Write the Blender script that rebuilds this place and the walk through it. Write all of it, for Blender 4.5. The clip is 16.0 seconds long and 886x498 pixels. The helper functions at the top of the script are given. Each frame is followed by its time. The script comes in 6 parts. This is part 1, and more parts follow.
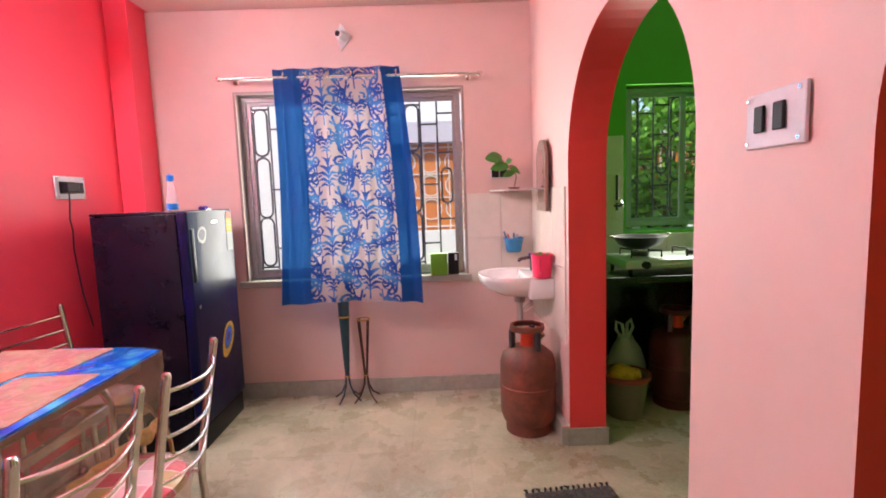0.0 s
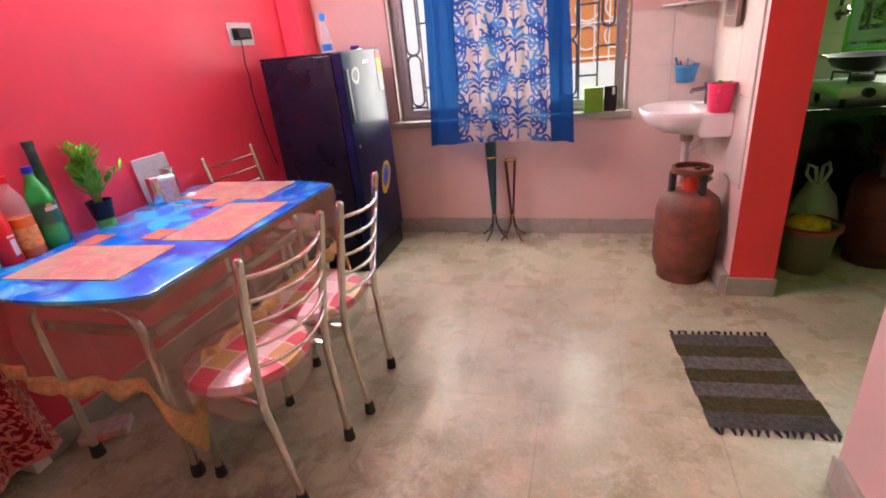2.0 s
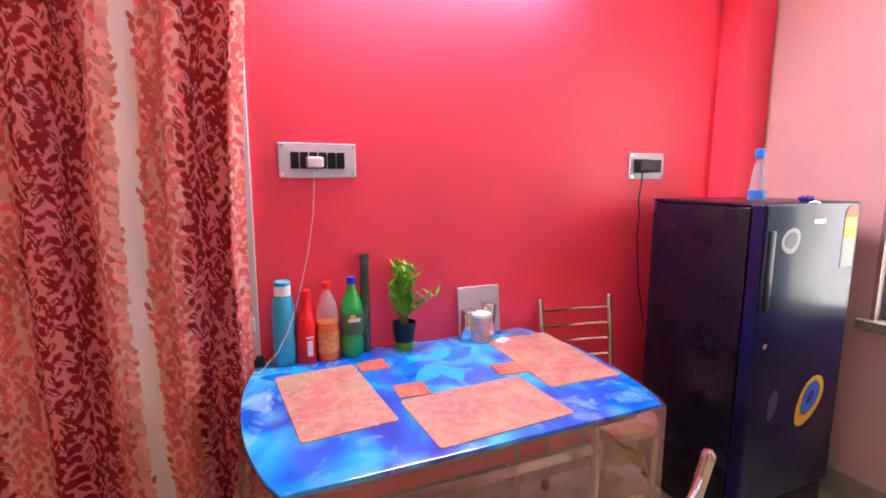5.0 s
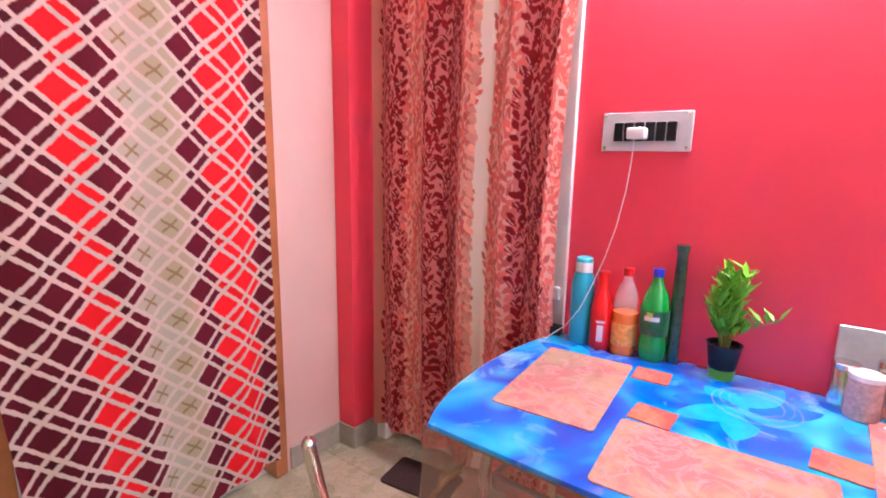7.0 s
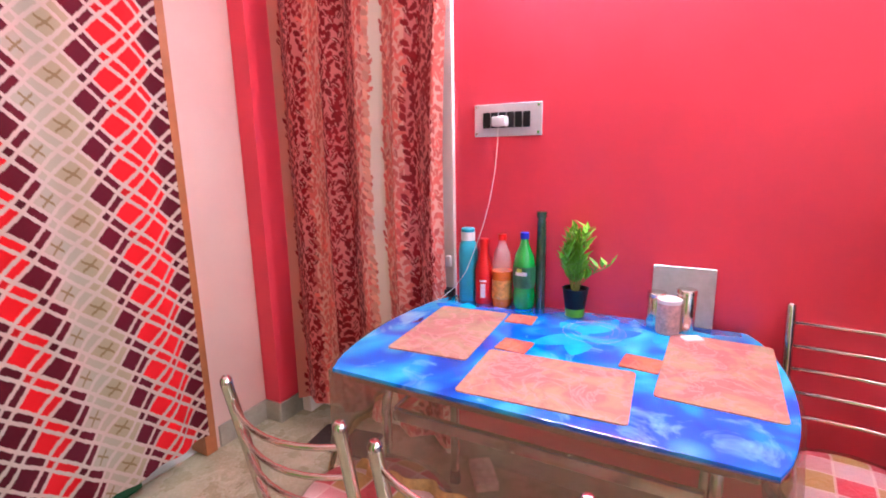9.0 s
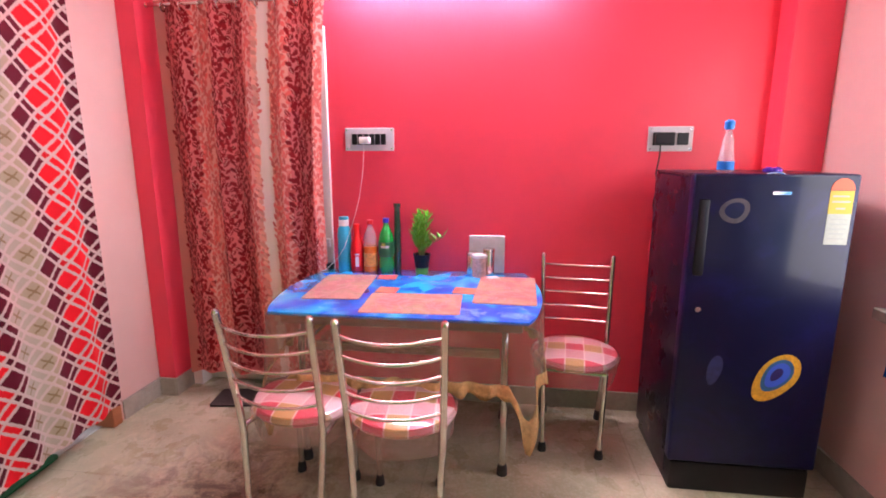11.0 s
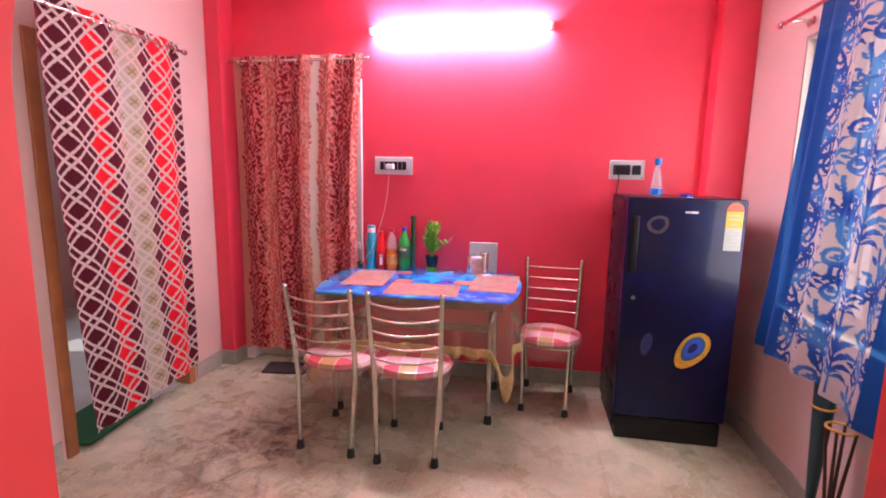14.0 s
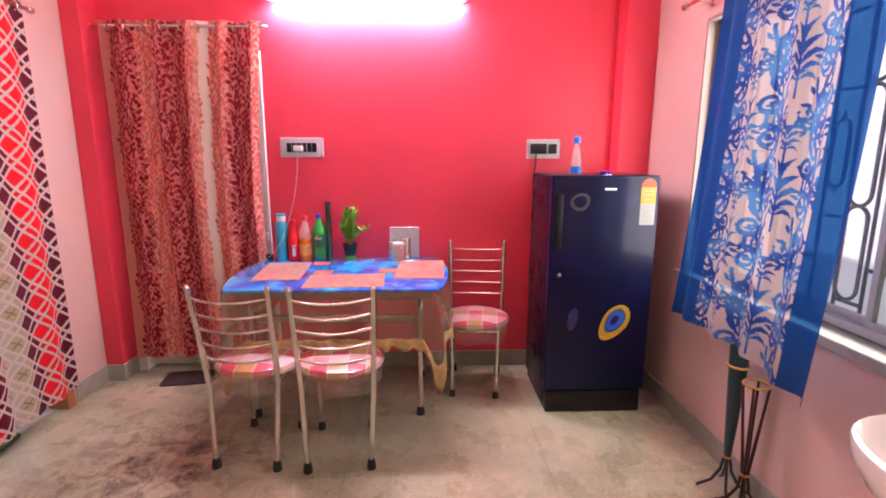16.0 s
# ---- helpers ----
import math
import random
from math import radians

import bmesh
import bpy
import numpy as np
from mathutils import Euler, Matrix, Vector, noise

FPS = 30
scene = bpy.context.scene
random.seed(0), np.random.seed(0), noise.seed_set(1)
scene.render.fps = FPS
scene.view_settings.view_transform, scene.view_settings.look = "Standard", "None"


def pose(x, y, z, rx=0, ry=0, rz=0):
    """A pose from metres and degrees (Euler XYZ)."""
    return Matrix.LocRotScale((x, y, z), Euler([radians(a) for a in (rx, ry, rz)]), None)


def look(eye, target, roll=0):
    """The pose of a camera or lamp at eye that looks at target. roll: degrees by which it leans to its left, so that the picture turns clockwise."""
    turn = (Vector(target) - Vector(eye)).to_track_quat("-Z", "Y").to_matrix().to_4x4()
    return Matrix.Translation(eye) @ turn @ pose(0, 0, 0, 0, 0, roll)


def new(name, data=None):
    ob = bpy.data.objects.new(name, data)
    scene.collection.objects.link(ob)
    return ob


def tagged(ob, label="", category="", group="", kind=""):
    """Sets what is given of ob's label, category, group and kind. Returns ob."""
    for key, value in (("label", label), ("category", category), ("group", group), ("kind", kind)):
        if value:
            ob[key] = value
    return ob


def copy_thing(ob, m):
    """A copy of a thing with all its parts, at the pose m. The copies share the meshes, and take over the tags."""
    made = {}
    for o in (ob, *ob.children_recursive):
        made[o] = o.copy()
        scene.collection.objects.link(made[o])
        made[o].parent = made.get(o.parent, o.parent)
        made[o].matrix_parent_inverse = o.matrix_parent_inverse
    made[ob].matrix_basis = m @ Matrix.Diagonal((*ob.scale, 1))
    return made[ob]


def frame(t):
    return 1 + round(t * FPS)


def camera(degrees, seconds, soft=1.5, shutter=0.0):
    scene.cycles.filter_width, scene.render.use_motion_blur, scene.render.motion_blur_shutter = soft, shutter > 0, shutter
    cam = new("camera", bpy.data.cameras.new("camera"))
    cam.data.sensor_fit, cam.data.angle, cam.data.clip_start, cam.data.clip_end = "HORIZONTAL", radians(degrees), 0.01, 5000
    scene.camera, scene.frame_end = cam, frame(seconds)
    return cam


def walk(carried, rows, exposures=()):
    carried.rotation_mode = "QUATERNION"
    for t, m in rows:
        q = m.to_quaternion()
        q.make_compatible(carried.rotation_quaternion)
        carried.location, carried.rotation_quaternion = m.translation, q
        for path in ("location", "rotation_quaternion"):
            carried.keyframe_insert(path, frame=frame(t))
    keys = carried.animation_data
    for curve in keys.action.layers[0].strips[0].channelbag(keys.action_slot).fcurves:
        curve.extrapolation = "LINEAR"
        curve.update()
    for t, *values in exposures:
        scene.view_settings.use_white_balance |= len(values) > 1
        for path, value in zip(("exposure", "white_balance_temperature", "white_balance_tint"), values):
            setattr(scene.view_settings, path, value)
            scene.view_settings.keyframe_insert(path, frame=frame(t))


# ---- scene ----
cam = camera(85.1, 16.0, soft=1.8)
PATH = [
    (0, (0.174, 0.355, 1.372), (0.201, 2.344, 1.158), -2.0),
    (0.5, (0.18, 0.372, 1.367), (0.051, 2.342, 1.043), -2.6),
    (1, (0.183, 0.402, 1.337), (-0.114, 2.309, 0.814), -3.9),
    (1.5, (0.161, 0.377, 1.336), (-0.267, 2.197, 0.626), -5.0),
    (2, (0.153, 0.365, 1.34), (-0.41, 2.115, 0.553), -6.0),
    (2.5, (0.122, 0.382, 1.336), (-0.624, 2.109, 0.658), -5.9),
    (3, (0.086, 0.416, 1.365), (-0.903, 2.083, 0.872), -5.6),
    (3.2, (0.074, 0.442, 1.375), (-0.995, 2.075, 0.936), -5.1),
    (5.3, (-0.046, 1.335, 1.448), (-1.956, 1.846, 1.146), 0.9),
    (5.5, (-0.062, 1.399, 1.452), (-2.013, 1.713, 1.144), 1.3),
    (6, (-0.074, 1.566, 1.401), (-2.043, 1.369, 1.11), 1.0),
    (6.5, (-0.132, 1.757, 1.416), (-1.959, 1.019, 1.073), 1.2),
    (7, (-0.168, 1.916, 1.398), (-1.749, 0.747, 1.034), 1.1),
    (7.5, (-0.114, 2.082, 1.391), (-1.408, 0.618, 0.964), -0.1),
    (8, (-0.075, 2.134, 1.38), (-1.366, 0.663, 0.969), -1.6),
    (8.5, (-0.046, 2.126, 1.394), (-1.539, 0.87, 0.957), -1.0),
    (9, (-0.012, 2.161, 1.384), (-1.742, 1.238, 0.987), -1.1),
    (9.5, (0.113, 2.119, 1.399), (-1.791, 1.656, 0.998), -0.6),
    (9.7, (0.172, 2.134, 1.412), (-1.761, 1.827, 1.002), -0.4),
    (11.8, (1.276, 2.292, 1.42), (-0.672, 2.043, 1.042), 0.0),
    (12, (1.392, 2.303, 1.439), (-0.558, 2.047, 1.077), -0.0),
    (12.5, (1.625, 2.3, 1.492), (-0.337, 2.068, 1.184), 0.6),
    (13, (1.655, 2.333, 1.547), (-0.318, 2.141, 1.28), 1.7),
    (13.5, (1.584, 2.374, 1.521), (-0.385, 2.157, 1.243), 2.2),
    (14, (1.496, 2.419, 1.449), (-0.452, 2.084, 1.14), 1.0),
    (14.5, (1.461, 2.445, 1.443), (-0.448, 1.944, 1.121), -0.4),
    (15, (1.444, 2.456, 1.431), (-0.46, 1.938, 1.101), -1.0),
    (15.5, (1.423, 2.429, 1.431), (-0.521, 2.127, 1.072), -0.6),
    (16, (1.366, 2.285, 1.438), (-0.598, 2.351, 1.064), 0.1),
]
EXPOSURES = [(0.0, 0.78, 6550, 7), (3.2, 0.84, 6450, 11), (6.0, 0.90, 6450, 12), (8.0, 1.18, 6150, 1), (9.0, 1.00, 6250, 5), (9.7, 0.98, 6350, 11), (11.8, 0.84, 6450, 17), (13.0, 0.78, 6450, 24), (15.0, 0.82, 6450, 21), (16.0, 0.86, 6650, 16)]
walk(cam, [(t, look(eye, target, roll)) for t, eye, target, roll in PATH], EXPOSURES)

# ---- world, lights ----
world = bpy.data.worlds.new("sky")
world.use_nodes = True
scene.world = world
wn = world.node_tree
sky = wn.nodes.new("ShaderNodeTexSky")
sky.sky_type, sky.sun_disc = "NISHITA", False
sky.sun_elevation, sky.sun_rotation = radians(50), radians(200)
wn.nodes["Background"].inputs["Strength"].default_value = 0.12
wn.links.new(sky.outputs[0], wn.nodes["Background"].inputs[0])

sun = new("sun", bpy.data.lights.new("sun", "SUN"))
sun.data.energy, sun.data.angle, sun.data.color = 2.0, radians(0.6), (1, 0.95, 0.88)
sun.matrix_world = look((4, -8, 14), (0, 6, 0))


def sky_lamp(name, x, y, z, w, h, power, col=(1.0, 0.98, 0.94), way=-1):
    """Area lamp in a window's opening, shining into the room (towards -y, or +y with way=1)."""
    ob = new(name, bpy.data.lights.new(name, "AREA"))
    ob.data.shape, ob.data.size, ob.data.size_y, ob.data.energy, ob.data.color = "RECTANGLE", w, h, power, col
    ob.matrix_world = look((x, y, z), (x, y + way, z))
    return ob


NY_LAMP = 3.715
sky_lamp("window_daylight", -0.376, NY_LAMP, 1.47, 1.45, 1.2, 25, (1.0, 0.97, 0.90))
sky_lamp("kitchen_window_daylight", 2.1, NY_LAMP, 1.6, 1.15, 0.9, 15, (1.0, 0.98, 0.84))

sky_lamp("back_window_daylight", -1.6, -2.42, 1.42, 0.75, 1.0, 14, (0.85, 0.95, 1.0), 1)

# ---- materials ----
def node(nt, kind, **kw):
    n = nt.nodes.new(kind)
    for k, v in kw.items():
        if k in n.inputs:
            n.inputs[k].default_value = v
    return n


def mat(name, col, rough=0.5, metal=0.0, grain=0.0, scale=30.0, stain=0.0, stain_scale=2.0, stain_col=None, bump=0.0, bump_scale=60.0, coat=0.0, trans=0.0, alpha=1.0, spec=0.5, emit=0.0, vary=0.0):
    """Principled material with grain, stains, bump; sizes in metres by object coordinates."""
    m = bpy.data.materials.new(name)
    m.use_nodes = True
    nt = m.node_tree
    b = nt.nodes["Principled BSDF"]
    b.inputs["Base Color"].default_value = (*col, 1)
    b.inputs["Roughness"].default_value, b.inputs["Metallic"].default_value = rough, metal
    b.inputs["Coat Weight"].default_value, b.inputs["Coat Roughness"].default_value = coat, 0.08
    b.inputs["Transmission Weight"].default_value, b.inputs["Alpha"].default_value = trans, alpha
    b.inputs["Specular IOR Level"].default_value = spec
    if emit:
        b.inputs["Emission Color"].default_value = (*col, 1)
        b.inputs["Emission Strength"].default_value = emit
    tc = nt.nodes.new("ShaderNodeTexCoord")
    sock = None
    if grain:
        n = node(nt, "ShaderNodeTexNoise", Scale=scale, Detail=6.0, Roughness=0.65)
        nt.links.new(tc.outputs["Object"], n.inputs["Vector"])
        mr = node(nt, "ShaderNodeMapRange")
        mr.inputs[1].default_value, mr.inputs[2].default_value = 0.3, 0.7
        mr.inputs[3].default_value, mr.inputs[4].default_value = 1 - grain, 1 + grain
        nt.links.new(n.outputs["Fac"], mr.inputs[0])
        mx = nt.nodes.new("ShaderNodeMix")
        mx.data_type, mx.blend_type = "RGBA", "MULTIPLY"
        mx.inputs[0].default_value = 1
        mx.inputs[6].default_value = (*col, 1)
        nt.links.new(mr.outputs[0], mx.inputs[7])
        sock = mx.outputs[2]
        rr = node(nt, "ShaderNodeMapRange")
        rr.inputs[1].default_value, rr.inputs[2].default_value = 0.3, 0.7
        rr.inputs[3].default_value, rr.inputs[4].default_value = max(0.02, rough - 0.08), min(1, rough + 0.08)
        nt.links.new(n.outputs["Fac"], rr.inputs[0])
        nt.links.new(rr.outputs[0], b.inputs["Roughness"])
    if stain:
        n = node(nt, "ShaderNodeTexNoise", Scale=stain_scale, Detail=8.0, Roughness=0.7, Distortion=0.6)
        nt.links.new(tc.outputs["Object"], n.inputs["Vector"])
        mr = node(nt, "ShaderNodeMapRange")
        mr.inputs[1].default_value, mr.inputs[2].default_value = 0.45, 0.72
        mr.inputs[3].default_value, mr.inputs[4].default_value = 0, stain
        nt.links.new(n.outputs["Fac"], mr.inputs[0])
        mx = nt.nodes.new("ShaderNodeMix")
        mx.data_type = "RGBA"
        nt.links.new(mr.outputs[0], mx.inputs[0])
        if sock:
            nt.links.new(sock, mx.inputs[6])
        else:
            mx.inputs[6].default_value = (*col, 1)
        mx.inputs[7].default_value = (*(stain_col or [c * 0.5 for c in col]), 1)
        sock = mx.outputs[2]
    if vary:
        oi = nt.nodes.new("ShaderNodeObjectInfo")
        mr = node(nt, "ShaderNodeMapRange")
        mr.inputs[3].default_value, mr.inputs[4].default_value = 1 - vary, 1 + vary
        nt.links.new(oi.outputs["Random"], mr.inputs[0])
        mx = nt.nodes.new("ShaderNodeMix")
        mx.data_type, mx.blend_type = "RGBA", "MULTIPLY"
        mx.inputs[0].default_value = 1
        if sock:
            nt.links.new(sock, mx.inputs[6])
        else:
            mx.inputs[6].default_value = (*col, 1)
        nt.links.new(mr.outputs[0], mx.inputs[7])
        sock = mx.outputs[2]
    if sock:
        nt.links.new(sock, b.inputs["Base Color"])
    if bump:
        n = node(nt, "ShaderNodeTexNoise", Scale=bump_scale, Detail=4.0)
        nt.links.new(tc.outputs["Object"], n.inputs["Vector"])
        bp = node(nt, "ShaderNodeBump", Strength=bump, Distance=0.01)
        nt.links.new(n.outputs["Fac"], bp.inputs["Height"])
        nt.links.new(bp.outputs[0], b.inputs["Normal"])
    return m


PINK = mat("pink_paint", (0.70, 0.485, 0.435), 0.55, grain=0.035, scale=4, bump=0.06, bump_scale=70, stain=0.12, stain_scale=1.3, stain_col=(0.61, 0.42, 0.38))
RED = mat("coral_red_paint", (0.86, 0.058, 0.105), 0.5, grain=0.05, scale=3, bump=0.06, bump_scale=60, stain=0.1, stain_scale=1.7, stain_col=(0.62, 0.06, 0.07))
# Copy of the red paint for the reveals, their light mixed into the colour.
RED_REVEAL = mat("coral_red_reveal_tint", (0.80, 0.052, 0.055), 0.5, grain=0.05, scale=3, bump=0.06, bump_scale=60, stain=0.1, stain_scale=1.7, stain_col=(0.70, 0.06, 0.055))
GREEN = mat("green_paint", (0.10, 0.40, 0.035), 0.55, grain=0.05, scale=4, bump=0.06)
WHITE_CEIL = mat("ceiling_paint", (0.84, 0.78, 0.77), 0.7, grain=0.03, scale=3)
TILE = mat("cream_tile", (0.72, 0.66, 0.58), 0.18, grain=0.04, scale=14, stain=0.25, stain_scale=9, stain_col=(0.62, 0.55, 0.47))
GROUT = mat("grout", (0.55, 0.5, 0.44), 0.8)
SKIRT = mat("skirting_stone", (0.36, 0.35, 0.29), 0.4, grain=0.14, scale=25, stain=0.5, stain_scale=7, stain_col=(0.25, 0.25, 0.2))
WOOD = mat("orange_wood", (0.42, 0.16, 0.06), 0.4, grain=0.15, scale=12)
DARKWOOD = mat("dark_polished_wood", (0.070, 0.022, 0.007), 0.38, grain=0.35, scale=8, coat=0.12, spec=0.3)
ALU = mat("aluminium", (0.55, 0.54, 0.52), 0.38, 0.9, grain=0.08, scale=30)
FRAME_BROWN = mat("window_frame_brown", (0.32, 0.24, 0.21), 0.5, grain=0.1)
IRON = mat("painted_iron", (0.03, 0.03, 0.034), 0.45, grain=0.2, scale=50)
STEEL = mat("chromed_steel", (0.72, 0.68, 0.62), 0.2, 1.0, grain=0.10, scale=40)
WHITE_PL = mat("white_plastic", (0.78, 0.78, 0.78), 0.35)
PLATE = mat("switch_plate", (0.62, 0.6, 0.62), 0.35, grain=0.04, scale=60)
BLACK_PL = mat("black_plastic", (0.010, 0.009, 0.011), 0.4, spec=0.3)
RUBBER = mat("black_rubber", (0.02, 0.02, 0.02), 0.7)
NAVY = mat("navy_fridge_paint", (0.003, 0.004, 0.030), 0.36, grain=0.06, scale=4, stain=0.8, stain_scale=3, stain_col=(0.008, 0.007, 0.085), spec=0.2, coat=0.14)
NAVY_SIDE = mat("navy_side_paint", (0.006, 0.004, 0.012), 0.30, spec=0.28, grain=0.08, scale=6)
CHROME = mat("chrome", (0.8, 0.8, 0.8), 0.12, 1.0)
CERAMIC = mat("white_ceramic", (0.82, 0.8, 0.78), 0.12, coat=0.4, grain=0.03, scale=6)
GRANITE = mat("black_granite", (0.015, 0.016, 0.015), 0.15, grain=0.5, scale=150)
LPG = mat("lpg_red_worn", (0.19, 0.055, 0.032), 0.6, grain=0.45, scale=11, stain=1.0, stain_scale=4, stain_col=(0.085, 0.055, 0.036), bump=0.25, bump_scale=40)
LPG_RED = mat("lpg_valve_red", (0.6, 0.05, 0.02), 0.4, grain=0.1)
GLASS = mat("clear_glass", (0.95, 0.97, 0.97), 0.02, alpha=0.06)


def bm_obj(name, bm, material, parent=None, smooth=False):
    me = bpy.data.meshes.new(name)
    bm.to_mesh(me)
    bm.free()
    if smooth:
        me.polygons.foreach_set("use_smooth", [True] * len(me.polygons))
        me.set_sharp_from_angle(angle=radians(40))
    if material:
        me.materials.append(material)
    ob = new(name, me)
    if parent:
        ob.parent = parent
    return ob


def part(name, bm, material, parent, label="", smooth=True):
    ob = bm_obj(name, bm, material, parent, smooth)
    return tagged(ob, label) if label else ob


def empty(name, m, label, category, group="", kind=""):
    ob = new(name)
    ob.empty_display_size = 0.05
    ob.matrix_basis = m
    return tagged(ob, label, category, group, kind)


def box(x0, y0, z0, x1, y1, z1, bevel=0.0, seg=2, bm=None):
    bm = bm or bmesh.new()
    r = bmesh.ops.create_cube(bm, size=1, matrix=Matrix.LocRotScale(((x0 + x1) / 2, (y0 + y1) / 2, (z0 + z1) / 2), None, (abs(x1 - x0), abs(y1 - y0), abs(z1 - z0))))
    if bevel:
        es = list({e for v in r["verts"] for e in v.link_edges})
        bmesh.ops.bevel(bm, geom=es, offset=bevel, segments=seg, affect="EDGES", profile=0.5)
    return bm


def tube(points, r, sides=10, bm=None, cap=True, radii=None):
    """A round tube along a line of points."""
    bm = bm or bmesh.new()
    pts = [Vector(p) for p in points]
    rings, up = [], None
    for i, p in enumerate(pts):
        d = (pts[min(i + 1, len(pts) - 1)] - pts[max(i - 1, 0)]).normalized()
        if up is None:
            up = d.orthogonal().normalized()
        up = (up - d * up.dot(d)).normalized()
        side = d.cross(up)
        rr = radii[i] if radii else r
        rings.append([bm.verts.new(p + (up * math.cos(a) + side * math.sin(a)) * rr) for a in [2 * math.pi * k / sides for k in range(sides)]])
    for a, b in zip(rings, rings[1:]):
        for k in range(sides):
            bm.faces.new((a[k], a[(k + 1) % sides], b[(k + 1) % sides], b[k]))
    if cap:
        bm.faces.new(rings[0][::-1])
        bm.faces.new(rings[-1])
    bmesh.ops.recalc_face_normals(bm, faces=bm.faces)
    return bm


def lathe(profile, sides=32, bm=None, x=0, y=0):
    """Turn (radius, z) pairs round the upright axis; radius 0 closes it."""
    bm = bm or bmesh.new()
    rings = []
    for r, z in profile:
        if r < 1e-5:
            rings.append([bm.verts.new((x, y, z))])
        else:
            rings.append([bm.verts.new((x + r * math.cos(2 * math.pi * k / sides), y + r * math.sin(2 * math.pi * k / sides), z)) for k in range(sides)])
    for a, b in zip(rings, rings[1:]):
        for k in range(sides):
            q = (k + 1) % sides
            if len(a) == 1 and len(b) == 1:
                continue
            if len(a) == 1:
                bm.faces.new((a[0], b[q], b[k]))
            elif len(b) == 1:
                bm.faces.new((a[k], a[q], b[0]))
            else:
                bm.faces.new((a[k], a[q], b[q], b[k]))
    bmesh.ops.recalc_face_normals(bm, faces=bm.faces)
    return bm


def prism(outline, z0, z1, bevel=0.0, bm=None):
    """An upright prism on a flat outline of (x, y)."""
    bm = bm or bmesh.new()
    lo = [bm.verts.new((x, y, z0)) for x, y in outline]
    hi = [bm.verts.new((x, y, z1)) for x, y in outline]
    n = len(lo)
    bm.faces.new(lo[::-1])
    top = bm.faces.new(hi)
    for i in range(n):
        bm.faces.new((lo[i], lo[(i + 1) % n], hi[(i + 1) % n], hi[i]))
    bmesh.ops.recalc_face_normals(bm, faces=bm.faces)
    if bevel:
        es = [e for e in bm.edges if abs(e.verts[0].co.z - e.verts[1].co.z) < 1e-6]
        bmesh.ops.bevel(bm, geom=es, offset=bevel, segments=2, affect="EDGES", profile=0.5)
    return bm


def arc(cx, cy, r, a0, a1, n):
    return [(cx + r * math.cos(radians(a0 + (a1 - a0) * i / n)), cy + r * math.sin(radians(a0 + (a1 - a0) * i / n))) for i in range(n + 1)]


def rounded(x0, y0, x1, y1, r, n=5):
    return arc(x1 - r, y0 + r, r, -90, 0, n) + arc(x1 - r, y1 - r, r, 0, 90, n) + arc(x0 + r, y1 - r, r, 90, 180, n) + arc(x0 + r, y0 + r, r, 180, 270, n)


def structure(name, bm, material, label, smooth=False, category="wall"):
    return tagged(bm_obj(name, bm, material, None, smooth), label, category, kind="structure")


# ---- the rooms ----
WX, NY, SY, EX, EX2 = -1.815, 3.68, 0.20, 0.864, 1.062   # west, north, south faces; arch wall's two faces
CEIL, BEAM = 2.95, 2.635


def ex(y):
    """The arch wall stands slightly out of square: its west face at y."""
    return EX + 0.02 * (2.82 - y)


KX = 3.0                                                   # kitchen's east face


def wall_x(name, x0, x1, y0, y1, z1, holes, material, label):
    """A wall along y with rectangular holes (ya, yb, za, zb)."""
    bm = bmesh.new()
    y = y0
    for ya, yb, za, zb in sorted(holes):
        if ya > y:
            box(x0, y, 0, x1, ya, z1, bm=bm)
        if za > 0:
            box(x0, ya, 0, x1, yb, za, bm=bm)
        box(x0, ya, zb, x1, yb, z1, bm=bm)
        y = yb
    if y1 > y:
        box(x0, y, 0, x1, y1, z1, bm=bm)
    return structure(name, bm, material, label)


def wall_y(name, y0, y1, x0, x1, z1, holes, material, label):
    bm = bmesh.new()
    x = x0
    for xa, xb, za, zb in sorted(holes):
        if xa > x:
            box(x, y0, 0, xa, y1, z1, bm=bm)
        if za > 0:
            box(xa, y0, 0, xb, y1, za, bm=bm)
        box(xa, y0, zb, xb, y1, z1, bm=bm)
        x = xb
    if x1 > x:
        box(x, y0, 0, x1, y1, z1, bm=bm)
    return structure(name, bm, material, label)


D1 = (-1.31, -0.405)      # curtained door in the south wall
D2 = (-0.22, 0.66)       # dark wooden door in the south wall
D3 = (0.34, 1.22)        # curtained door in the west wall
WIN = (-1.14, 0.388, 0.80, 2.107)
KWIN = (1.49, 2.75, 1.09, 2.08)

wall_x("wall_west", WX - 0.2, WX, -0.2, NY + 0.25, CEIL, [(*D3, 0, 2.08)], RED, "coral red painted plaster wall")
wall_y("wall_north", NY, NY + 0.25, WX, EX, CEIL, [WIN], PINK, "pale pink painted plaster wall with a window")
wall_y("wall_south", SY - 0.2, SY, WX, EX, CEIL, [(*D1, 0, 2.06), (*D2, 0, 2.06)], PINK, "pale pink painted plaster wall with two doorways")


